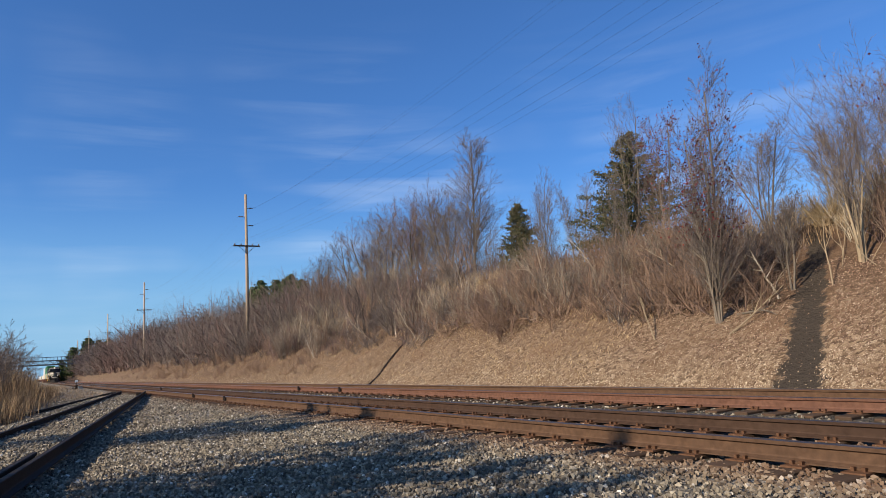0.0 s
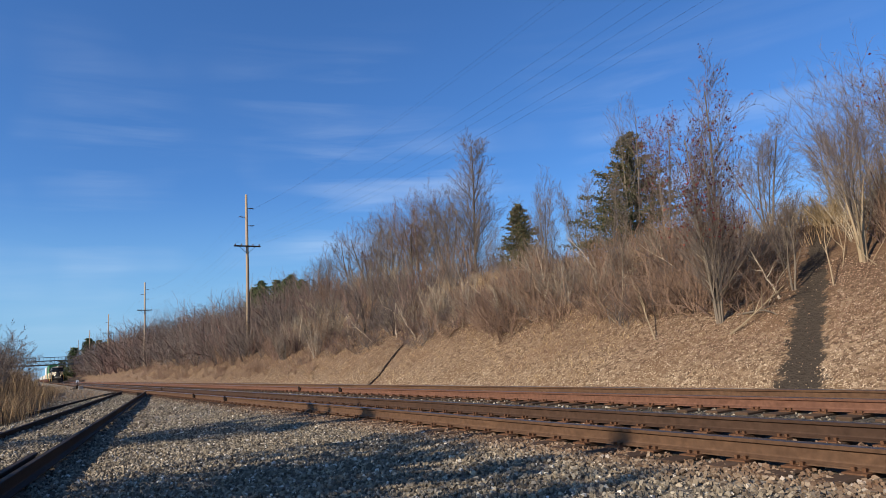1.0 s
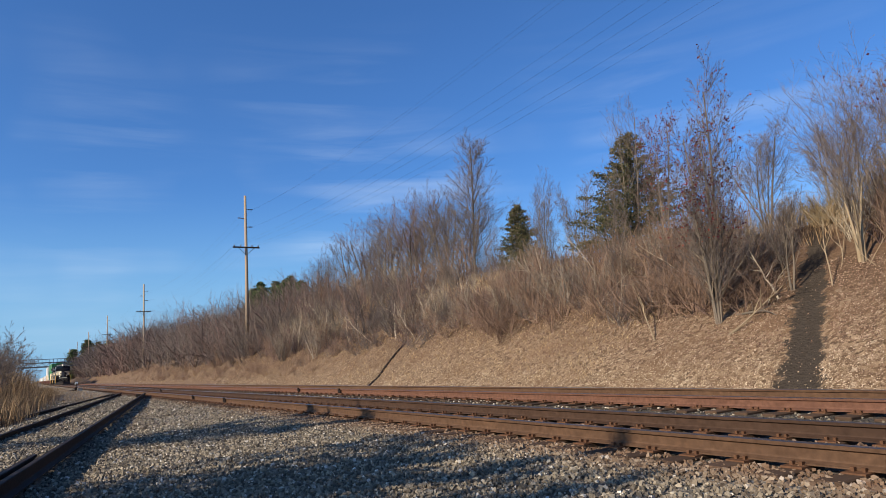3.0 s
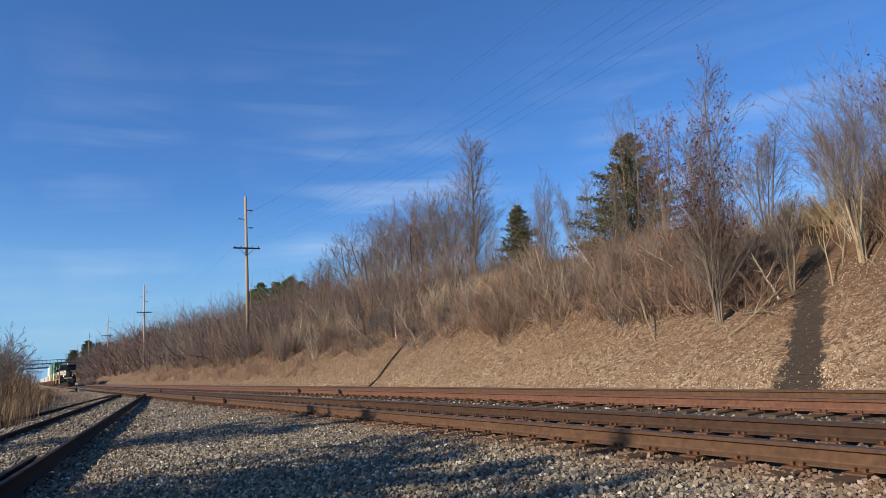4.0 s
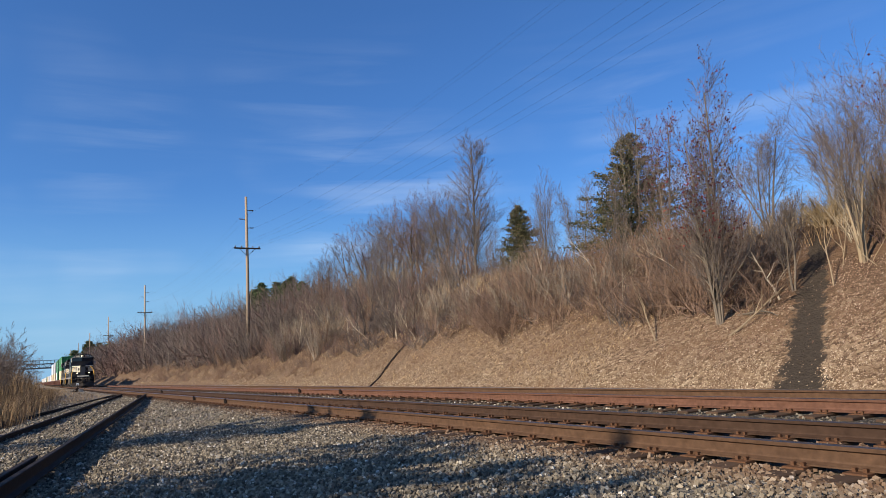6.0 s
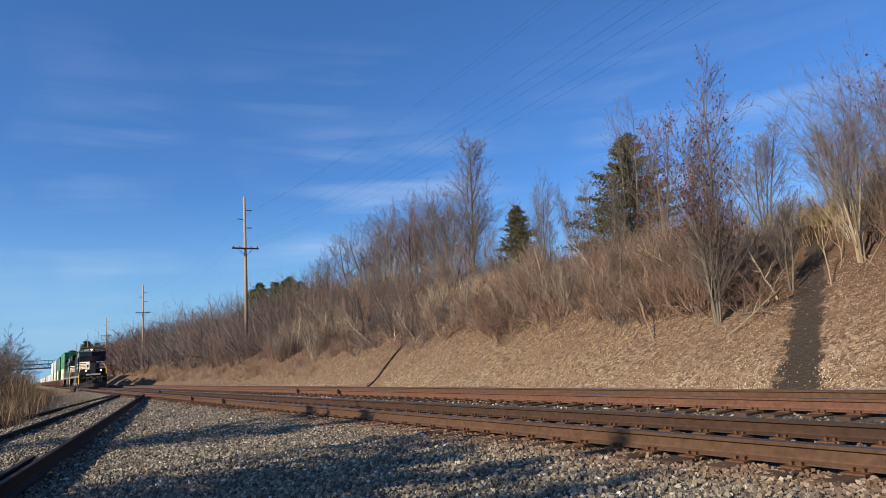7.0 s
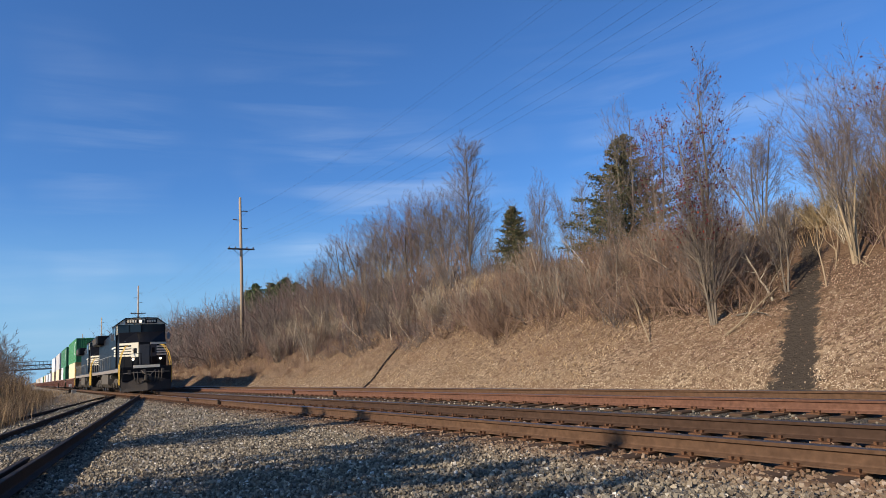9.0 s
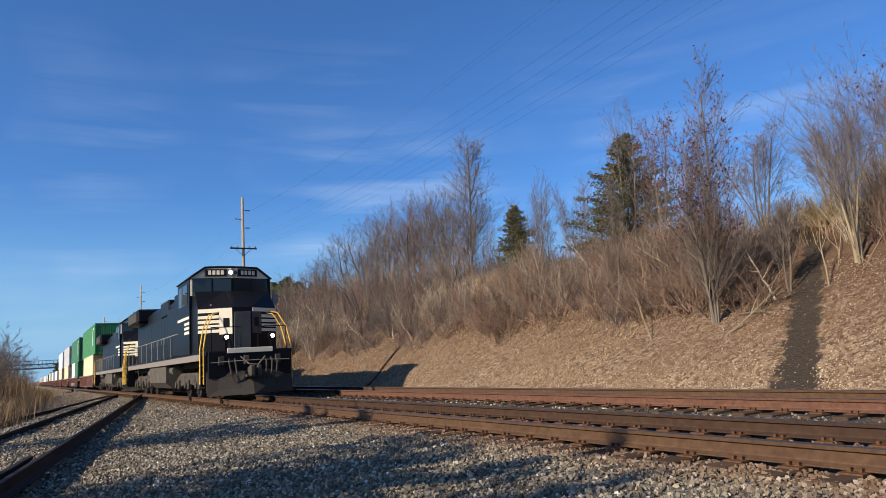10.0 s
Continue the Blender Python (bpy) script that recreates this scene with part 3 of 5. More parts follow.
for k, x, y, t, s in ((0, -35.5, 27.5, 2, 1.1), (1, -28.6, 26.0, 4, 0.78), (0, -29.6, 27.6, 1, 1.15), (1, -27.0, 25.8, 3, 0.7), (2, -66.5, 26.0, 2, 0.88), (0, -72, 26, 5, 1.05), (2, -78, 26.5, 1, 0.85)):
    copy_thing(thin_trees[k], Matrix.LocRotScale((x, y, drop_to_ground(x, y)), Euler((0, 0, t)), Vector((s, s, s))))
rnd = random.Random(91)
for i in range(13):
    x = -17.0 - 3.3 * i + rnd.uniform(-1, 1)
    y = rnd.uniform(17.6, 21.5)
    s = rnd.uniform(0.42, 0.68)
    copy_thing(thin_trees[i % 3], Matrix.LocRotScale((x, y, drop_to_ground(x, y)), Euler((0, 0, i * 1.7)), Vector((s * 1.1, s * 1.1, s))))
bare_tree(-21.0, 22.8, 6.4, 2, UPRIGHT, 75, "thin crooked sapling beside the dark conifer", BARK, TREE_TWIG, 0.045, 0.10, name="bare_sapling")
bare_tree(-9.35, 18.3, 2.3, 4, FORK, 81, "clump of pale trunks that fork into dark bare limbs", BARK_TAN, TREE_TWIG, 0.055, 0.09, short=(0.7, 1.0), name="multi_stem_tree", limb=LIMB)
bare_tree(-7.8, 18.4, 2.5, 3, FORK, 82, "multi-stemmed bare tree with last red leaves", BARK_TAN, TREE_TWIG, 0.055, 0.18, RED_LEAF, 1, 0.05, 1.6, some=0.10, name="multi_stem_tree", limb=LIMB)
bare_tree(-8.9, 20.2, 2.2, 4, FORK, 87, "multi-stemmed bare tree behind the pale trunks", BARK, TREE_TWIG, 0.05, 0.25, name="multi_stem_tree", limb=LIMB)
bare_tree(-14.6, 22.6, 3.5, 5, ROUND, 83, "rounded bare tree with tangled grey twigs", BARK, TREE_TWIG, 0.045, 0.4)
bare_tree(-12.0, 22.4, 3.0, 5, ROUND, 84, "rounded bare tree with tangled grey twigs", BARK, TREE_TWIG, 0.040, 0.4)
bare_tree(-10.75, 17.3, 2.5, 4, VASE, 85, "small crooked bare tree beside the dirt path", BARK, TREE_TWIG, 0.032, 0.30)
bare_tree(-17.5, 20.5, 5.2, 3, UPRIGHT, 86, "thin bare sapling standing in the brush", BARK, TREE_TWIG_RED, 0.04, 0.2, RED_LEAF, 1, 0.04, 0.5, some=0.2, name="bare_sapling")


def again(ob, x, y, turn, size, tall=1.0):
    return copy_thing(ob, Matrix.LocRotScale((x, y, drop_to_ground(x, y)), Euler((0, 0, turn)), Vector((size, size, size * tall))))


pine = conifer(-100, 29, 6.4, 4.2, 90, "green pine above the far brush", "pine", PINE, coarse=2.2, shape=0.5)
for x, y, t, s in ((-104, 30, 2, 1.2), (-96, 30, 4, 1.05), (-108, 30, 1, 1.1), (-89, 29, 3, 0.95), (-92.5, 31, 5, 1.1), (-84, 29.5, 1.5, 0.85)):
    again(pine, x, y, t, s)
pine = conifer(-345, 16, 13, 8.5, 96, "dark pine beyond the footbridge", "pine", PINE, coarse=4.6, shape=0.42)
for x, y, t, s in ((-352, 22, 2, 1.05), (-360, 27, 4, 0.9), (-348, 30, 1, 0.85), (-365, 12, 3, 0.75)):
    again(pine, x, y, t, s)

# trees beside the line whose shade falls over the gravel
OPEN = ((6, 0.06, 0.02, 14, 52, 0.34, 0.68), (4, 0.08, 0.05, 6, 38, 0.45, 0.2), (2, 0.10, 0.04, 4, 38, 0.55, 0.15), (2, 0.12, 0.02, 0, 0, 0, 0))
near = [bare_tree(x, y, h, 3, OPEN, 110 + i, "bare tree on the open side of the line", BARK, TWIG, 0.08, f, DEAD_LEAF, 2, 0.10, 0.70, some=0.85, group="trees along the near side")
        for i, (x, y, h, f) in enumerate(((-13.4, -9.4, 7.6, 0.22), (-5.4, -9.3, 7.5, 0.26)))]
again(near[1], -7.2, -9.8, 2.2, 0.95)
again(near[0], -4.6, -9.9, 4.2, 0.97)


def shrub_arrays(seed, stems, height, spread, spec):
    rng = np.random.default_rng(seed)
    out = [Sticks() for _ in spec]
    for i in range(stems):
        a = rng.uniform(0, 2 * math.pi)
        t = spread * rng.uniform(0.1, 1.0)
        d = np.array((math.cos(a) * t, math.sin(a) * t, 1.0))
        p = np.array((math.cos(a), math.sin(a), 0)) * rng.uniform(0, 0.25)
        grow(out, rng, p, d / np.linalg.norm(d), height * rng.uniform(0.55, 1.1), 0.019 * rng.uniform(0.6, 1.3), 0, spec)
    finish(out, rng, spec, 0.0040)
    return joined(out)


BUSH = ((4, 0.11, 0.02, 8, 36, 0.44, 0.12), (2, 0.15, 0.01, 5, 36, 0.5, 0.15), (2, 0.15, 0.0, 0, 0, 0, 0))
THIN = ((3, 0.2, 0.0, 5, 46, 0.48, 0.12), (2, 0.16, 0.0, 4, 38, 0.5, 0.2), (1, 0.1, 0.0, 0, 0, 0, 0))
shrubs = [shrub_arrays(200 + i, 11 + i % 3 * 2, 1.8, (0.35, 0.6, 0.9, 0.45)[i % 4], BUSH) for i in range(12)]
shrub_mesh = []
for i, (v, f) in enumerate(shrubs):
    me = bpy.data.meshes.new("shrub")
    me.from_pydata(v.tolist(), [], f)
    me.materials.append((TWIG, TWIG_RED, TWIG_GREY)[i % 3])
    shrub_mesh.append(me)
# the first three shrubs again in darker twig colours, for the far bank
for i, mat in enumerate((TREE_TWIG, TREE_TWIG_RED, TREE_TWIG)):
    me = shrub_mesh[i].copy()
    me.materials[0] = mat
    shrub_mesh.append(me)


def on_path(x, y, w=0.75):
    return abs(x + 8.55 + 0.44 * (y - 13.5)) < w and y < 21.3


def brush_line(x):
    """The foot of the brush on the bank."""
    return 16.6 + 0.9 * math.exp(-((x + 23) / 7) ** 2) + 0.35 * math.sin(x * 0.9) - (0.5 if x < -40 else 0)


rnd = random.Random(5)
LABELS = ("bare tan-stemmed shrub on the bank", "bare reddish-brown shrub on the bank", "bare grey-brown shrub on the bank")
n = 0
tries = 0
while n < 285 and tries < 20000:
    tries += 1
    x = -2.0 - 72 * rnd.random() ** 0.85
    y = rnd.uniform(brush_line(x), crest_y(x) + 4.5)
    if on_path(x, y, 1.0) or (x > -8 and y < 18):
        continue
    k = rnd.randrange(12)
    if -26 < x < -11 and rnd.random() < 0.55:
        k = rnd.choice((1, 4, 7, 10))
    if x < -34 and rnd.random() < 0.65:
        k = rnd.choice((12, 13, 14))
    s = rnd.uniform(0.6, 1.35) * (1.25 if x < -35 else 1.0)
    if x > -30 and y > crest_y(x) - 1:
        s *= 0.8
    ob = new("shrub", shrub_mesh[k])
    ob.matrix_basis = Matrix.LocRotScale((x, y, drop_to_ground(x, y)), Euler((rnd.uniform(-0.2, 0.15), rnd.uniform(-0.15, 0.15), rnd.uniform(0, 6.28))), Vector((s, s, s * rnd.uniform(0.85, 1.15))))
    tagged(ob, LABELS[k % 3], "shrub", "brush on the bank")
    n += 1


# shrubs beside the head of the dirt path
for i, (x, y, s) in enumerate(((-9.95, 19.3, 0.9), (-9.2, 19.7, 1.1), (-10.5, 20.7, 0.9), (-9.8, 21.4, 1.2), (-8.8, 18.95, 0.8), (-10.7, 22.3, 1.3), (-9.5, 20.6, 1.25), (-8.6, 19.9, 1.2), (-9.9, 23.0, 1.4))):
    ob = new("shrub", shrub_mesh[i])
    ob.matrix_basis = Matrix.LocRotScale((x, y, drop_to_ground(x, y)), Euler((0, 0, i * 1.3)), Vector((s, s, s)))
    tagged(ob, LABELS[i % 3], "shrub", "brush on the bank")


def scatter(arrays, rows):
    """Joins transformed copies of arrays into one set: rows of index, x, y, z, turn, scale, tall."""
    vs, fs, n = [], [], 0
    for k, x, y, z, turn, s, tall in rows:
        v, f = arrays[k]
        c, q = math.cos(turn), math.sin(turn)
        w = np.stack((v[:, 0] * c - v[:, 1] * q, v[:, 0] * q + v[:, 1] * c, v[:, 2] * tall), 1) * s + (x, y, z)
        vs.append(w)
        fs += [[a + n for a in q] for q in f]
        n += len(v)
    return np.concatenate(vs), fs


thin = [shrub_arrays(300 + i, 8, 2.0, 0.75, THIN) for i in range(6)]
for mat, lab, seed in ((TREE_TWIG, "far thicket of bare tan brush along the bank", 7), (TREE_TWIG, "far thicket of bare grey-brown brush along the bank", 8), (TREE_TWIG_RED, "far thicket of bare reddish brush along the bank", 9)):
    rnd = random.Random(seed)
    rows = []
    for _ in range(175):
        x = -62 - 300 * rnd.random() ** 1.5
        y = rnd.uniform(16.0, crest_y(x) + 5)
        far = min((-66 - x) / 130, 1)
        s = rnd.uniform(1.5, 2.5) * (1 + 0.95 * far)
        rows.append((rnd.randrange(6), x, y, drop_to_ground(x, y), rnd.uniform(0, 6.28), s, rnd.uniform(0.9, 1.25)))
    tagged(raw("brush_thicket", *scatter(thin, rows), mat), lab, "brush", kind="stuff")
    rows = []
    for i in range(115):
        x = -3 - 66 * rnd.random() if i < 35 else -10 - 34 * rnd.random()
        y = rnd.uniform(brush_line(x) - 0.5, crest_y(x) + (3 if i < 35 else 0))
        if on_path(x, y, 1.0):
            continue
        rows.append((rnd.randrange(6), x, y, drop_to_ground(x, y), rnd.uniform(0, 6.28), rnd.uniform(0.5, 1.0), rnd.uniform(0.6, 1.0)))
    tagged(raw("undergrowth", *scatter(thin, rows), mat), lab.replace("far thicket", "low tangle"), "brush", kind="stuff")


rnd = random.Random(31)
rows = []
while len(rows) < 165:
    x = -10.5 - 17 * rnd.random()
    y = rnd.uniform(16.3 + 0.3 * math.sin(x * 1.7), 21.0)
    if not on_path(x, y, 1.1):
        rows.append((rnd.randrange(6), x, y, drop_to_ground(x, y), rnd.uniform(0, 6.28), rnd.uniform(0.6, 1.1), rnd.uniform(0.6, 1.0)))
tagged(raw("undergrowth", *scatter(thin, rows), TWIG_RED), "dense reddish-brown tangle of briars below the trees", "brush", kind="stuff")


rnd = random.Random(37)
rows = []
for _ in range(230):
    x = -40 - 95 * rnd.random() ** 1.2
    y = rnd.uniform(13.9, 17.0)
    rows.append((rnd.randrange(6), x, y, drop_to_ground(x, y), rnd.uniform(0, 6.28), rnd.uniform(0.25, 0.8), rnd.uniform(0.7, 1.0)))
tagged(raw("low_brush", *scatter(thin, rows), TWIG_RED), "scattered low dead stems on the lower bank", "brush", kind="stuff")


def blades(rng, spots, height, width, bend):
    """Bent grass blades, two quads each."""
    n = len(spots)
    a = rng.uniform(0, 2 * np.pi, n)
    side = np.stack((np.cos(a), np.sin(a), np.zeros(n)), 1)
    b = rng.uniform(0, 2 * np.pi, n)
    out = np.stack((np.cos(b), np.sin(b), np.zeros(n)), 1) * (bend * rng.uniform(0.2, 1.0, n))[:, None]
    h = (height * rng.uniform(0.5, 1.15, n))[:, None]
    up = np.array((0, 0, 1.0))
    w = width * rng.uniform(0.6, 1.3, n)[:, None]
    p1 = spots + up * h * 0.55 + out * h * 0.35
    p2 = spots + up * h * 0.95 + out * h
    v = np.stack((spots - side * w, spots + side * w, p1 + side * w * 0.8, p1 - side * w * 0.8, p2 + side * w * 0.2, p2 - side * w * 0.2), 1).reshape(-1, 3)
    i = np.arange(n)[:, None] * 6
    f = np.concatenate((i + np.array((0, 1, 2, 3)), i + np.array((3, 2, 4, 5))), 0)
    return v, f


def spots_in(rng, n, fx, fy):
    xs, ys = fx(rng, n), None
    ys = fy(rng, xs)
    return np.array([(x, y, ground_z(x, y) - 0.01) for x, y in zip(xs, ys)])


rng = np.random.default_rng(3)
# reeds and weeds at the left of the siding
sp = spots_in(rng, 17000, lambda r, n: -23.0 - 52 * r.random(n) ** 1.3, lambda r, xs: -1.1 + (-23.5 - xs) * 0.047 + r.normal(0, 0.55, len(xs)) - 0.9 * r.random(len(xs)) ** 2 * 2)
keep = sp[:, 1] < 0.2 + (-25 - sp[:, 0]) * 0.075
tagged(raw("tall_dry_grass", *blades(rng, sp[keep], 0.85, 0.0055, 0.55), STALK), "tall dry brown grass beside the siding", "grass", kind="stuff")
sp = spots_in(rng, 8000, lambda r, n: -24 - 45 * r.random(n), lambda r, xs: -2.6 + (-23.5 - xs) * 0.05 + r.normal(0, 0.5, len(xs)))
tagged(raw("dry_reeds", *blades(rng, sp, 2.0, 0.008, 0.3), STALK), "tall brown dry reeds beside the siding", "reeds", kind="stuff")
bush = bare_tree(-30, -2.2, 3.0, 6, SCRUB, 150, "bare bush among dry reeds beside the siding", LIMB, TREE_TWIG, 0.03, 0.5, name="bare_bush", group="bushes beside the siding")
for i, (x, y, s) in enumerate(((-34, -2.0, 1.1), (-38, -1.9, 1.0), (-43, -1.8, 1.13), (-50, -1.6, 1.06), (-58, -1.4, 1.2), (-68, -1.3, 1.33))):
    again(bush, x, y, i * 1.1 + 0.5, s)
sp = spots_in(rng, 5000, lambda r, n: -44 - 90 * r.random(n), lambda r, xs: 4.6 - 5.0 * r.random(len(xs)) ** 0.8)
tagged(raw("low_weeds", *blades(rng, sp, 0.22, 0.008, 0.9), STALK), "low dead weeds on the gravel beside the track", "grass", kind="stuff")
# dry grass on the bank top and at the path's head
sp = spots_in(rng, 9000, lambda r, n: -3 - 60 * r.random(n), lambda r, xs: 20.0 + r.random(len(xs)) * 5.5)
sp = sp[[not on_path(a, b, 0.5) for a, b, _ in sp]]
tagged(raw("bank_grass", *blades(rng, sp, 0.65, 0.008, 0.6), STRAW), "dry tan grass on the bank top", "grass", kind="stuff")
sp = spots_in(rng, 1000, lambda r, n: -12.8 + 4.6 * r.random(n), lambda r, xs: 19.6 + 2.6 * r.random(len(xs)))
tagged(raw("bank_grass", *blades(rng, sp, 0.6, 0.006, 0.7), STALK), "tall golden dry grass above the dirt path", "grass", kind="stuff")
sp = spots_in(rng, 16000, lambda r, n: -15 - 98 * r.random(n) ** 1.2, lambda r, xs: 13.6 + r.random(len(xs)) ** 0.8 * 5.0)
sp = sp[[not on_path(a, b, 0.5) for a, b, _ in sp]]
tagged(raw("bank_weeds", *blades(rng, sp, 0.17, 0.007, 1.8), STRAW), "short dead weeds scattered over the bank", "grass", kind="stuff")

# a golden twiggy bush at the path's head
v, f = shrub_arrays(260, 60, 1.0, 0.95, BUSH)
ob = raw("golden_shrub", v, f, GOLD_TWIG)
ob.matrix_basis = pose(-11.6, 20.9, drop_to_ground(-11.6, 20.9))
tagged(ob, "golden tan twiggy shrub above the dirt path", "shrub")

# dead leaves lying on the bank
n = 215000
xs = -1.0 - 60 * rng.random(n) ** 1.5
ys = TOE - 0.25 + 5.6 * rng.random(n) ** 1.25
keep = [not on_path(a, b, 0.42 + 0.30 * noise.noise((a * 1.6, b * 1.6, 0)) + 0.16 * rng.random()) or rng.random() < 0.04 for a, b in zip(xs, ys)]
xs, ys = xs[keep], ys[keep]
n = len(xs)
c = np.array([(a, b, ground_z(a, b) + 0.015) for a, b in zip(xs, ys)])
yaw = rng.uniform(0, 2 * np.pi, n)
slope = np.where(ys > TOE, 0.6, 0.0)
tx, ty = rng.normal(0, 0.35, n), slope + rng.normal(0, 0.35, n)
s = rng.uniform(0.010, 0.025, n)


def on_slope(dx, dy, lift):
    return c + np.stack((dx, dy, dx * tx + dy * ty + lift), 1)


ca, sa = np.cos(yaw), np.sin(yaw)
v = np.stack((on_slope(-ca * s, -sa * s, 0.0), on_slope(sa * s * 0.6, -ca * s * 0.6, s * 0.5), on_slope(ca * s, sa * s, 0.0), on_slope(-sa * s * 0.6, ca * s * 0.6, s * 0.5)), 1).reshape(-1, 3)
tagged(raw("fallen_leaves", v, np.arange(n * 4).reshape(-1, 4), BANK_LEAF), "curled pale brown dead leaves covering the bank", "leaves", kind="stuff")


def branch_on_ground(x, y, length, turn, rise, r, seed, label, bark):
    g = np.random.default_rng(seed)
    s = Sticks()
    d = np.array((math.cos(turn) * math.cos(rise), math.sin(turn) * math.cos(rise), math.sin(rise)))
    pts = bent(g, np.zeros(3), d, length, 7, 0.09, 0.0)
    s.tube(pts, r, r * 0.3, 6)
    for i in (3, 4, 5):
        side = d + g.normal(0, 0.5, 3)
        s.tube(bent(g, pts[i], side / np.linalg.norm(side), length * 0.35, 4, 0.1, 0.02), r * 0.5, r * 0.12, 4)
    ob = raw("fallen_branch", *s.arrays(), bark)
    ob.matrix_basis = pose(x, y, ground_z(x, y) + r * 0.3)
    return tagged(ob, label, "branch", "fallen branches on the bank")


branch_on_ground(-11.5, 15.5, 1.9, 0.55, 0.62, 0.032, 1, "forked dead branch propped on the bank", BARK_TAN)
branch_on_ground(-13.9, 15.4, 3.2, 2.5, 0.75, 0.025, 2, "long pale dead branch leaning up the bank", BARK_TAN)
branch_on_ground(-10.9, 16.9, 1.6, 2.6, 0.9, 0.032, 3, "pale dead stub beside the dirt path", BARK_PALE)
branch_on_ground(-9.6, 17.2, 2.0, 2.0, 0.95, 0.022, 4, "thin pale dead stem leaning over the path", BARK_TAN)
branch_on_ground(-33.6, 17.1, 3.6, 2.6, 0.75, 0.036, 5, "bent silvery dead branch over the brush", BARK_PALE)
branch_on_ground(-22.4, 17.5, 2.4, 1.8, 0.8, 0.029, 6, "silvery broken stem on the bank", BARK_PALE)
branch_on_ground(-22.0, 17.3, 1.6, 0.1, 0.15, 0.022, 7, "silvery dead branch lying on the bank", BARK_PALE)
branch_on_ground(-27.0, 17.2, 2.6, 2.2, 0.9, 0.022, 8, "pale dead branch standing in the brush", BARK_TAN)
branch_on_ground(-16.6, 16.6, 2.8, 2.7, 0.55, 0.025, 9, "pale dead branch in the brush", BARK_TAN)
for i, (x, y, length, turn, rise) in enumerate(((-9.75, 18.0, 1.8, 1.9, 1.2), (-9.9, 18.4, 2.2, 2.3, 1.1), (-9.6, 18.6, 2.4, 1.5, 1.35), (-9.1, 18.1, 1.9, 0.6, 1.25), (-10.1, 18.9, 2.0, 2.6, 1.0), (-8.9, 18.0, 1.2, 2.9, 0.7))):
    branch_on_ground(x, y, length, turn, rise, 0.010 + 0.002 * (i % 3), 430 + i, "tan leaning stem beside the head of the dirt path", BARK_TAN)
branch_on_ground(-11.9, 16.5, 1.5, -0.2, 0.1, 0.036, 10, "grey log lying below the tree", BARK)

rnd = random.Random(64)
for i in range(34):
    x = -11.0 - 32 * rnd.random()
    y = rnd.uniform(brush_line(x) - 0.2, 19.5)
    if on_path(x, y, 1.0):
        continue
    ob = branch_on_ground(x, y, rnd.uniform(1.4, 3.2), rnd.uniform(1.2, 3.6), rnd.uniform(0.75, 1.35), rnd.uniform(0.008, 0.016), 400 + i, "thin pale dead stem standing in the brush", BARK_PALE)
    ob.name = "dead_stem"
    tagged(ob, category="stem", group="dead stems in the brush")

# ---- the train ----


def make_paint(name, c, rough=0.45, dust=0.25, dust_color=(0.20, 0.16, 0.12), vary=0.0):
    m = Mat(name, rough)
    col = m.mix(m.span(m.noise(2.2, 6), 0.35, 0.75, 0.0, dust), c, dust_color)
    streak = m.span(m.noise(3.0, 5, stretch=(2.5, 2.5, 0.25)), 0.5, 0.75, 0.0, dust)
    col = m.mix(streak, col, tuple(v * 0.55 for v in c))
    m.color(col).rough(m.span(m.noise(6, 4), 0.3, 0.7, rough - 0.12, rough + 0.2))
    return m.m


BLACK = make_paint("black_paint", (0.0065, 0.0065, 0.008), 0.42, 0.04, (0.04, 0.034, 0.028))
BLACK.node_tree.nodes["Principled BSDF"].inputs["Specular IOR Level"].default_value = 0.13
BLACK.node_tree.links.remove(BLACK.node_tree.nodes["Principled BSDF"].inputs["Roughness"].links[0])
CREAM = make_paint("cream_paint", (0.80, 0.70, 0.52), 0.5, 0.12)
GRIME = make_paint("running_gear", (0.055, 0.048, 0.042), 0.8, 0.5, (0.16, 0.13, 0.10))
TANK = make_paint("fuel_tank", (0.085, 0.074, 0.063), 0.8, 0.6, (0.18, 0.145, 0.11))
YELLOW = make_paint("safety_yellow", (0.85, 0.50, 0.06), 0.5, 0.08)
PLOW = make_paint("plow_steel", (0.050, 0.043, 0.038), 0.8, 0.4, (0.09, 0.065, 0.05))
GREY = make_paint("grey_steel", (0.22, 0.22, 0.21), 0.6, 0.3)
DOOR_AND_SHADE = make_paint("door_and_shade_grey", (0.050, 0.050, 0.052), 0.55, 0.2)
SILL = make_paint("sill_paint", (0.22, 0.18, 0.15), 0.65, 0.4)
WELL = make_paint("well_red", (0.20, 0.085, 0.055), 0.7, 0.45, (0.22, 0.16, 0.12))
GREEN = make_paint("green_container", (0.030, 0.20, 0.062), 0.5, 0.12)
DARK_GREEN = make_paint("dark_green_container", (0.022, 0.15, 0.062), 0.5, 0.15)
BEIGE = make_paint("beige_container", (0.76, 0.60, 0.38), 0.55, 0.12)
WHITE = make_paint("white_container", (0.78, 0.78, 0.76), 0.5, 0.15)
PALE = make_paint("pale_grey_container", (0.50, 0.48, 0.47), 0.5, 0.2)
m = Mat("cab_glass", 0.06)
m.b.inputs["IOR"].default_value = 1.5
CAB_GLASS = m.color((0.012, 0.016, 0.022)).m
m = Mat("lit_lamp", 0.3)
m.b.inputs["Emission Color"].default_value = (1.0, 0.78, 0.48, 1)
m.b.inputs["Emission Strength"].default_value = 7
LIT = m.m
m = Mat("wheel_steel", 0.45, 0.7)
WHEEL = m.color((0.10, 0.08, 0.07)).m


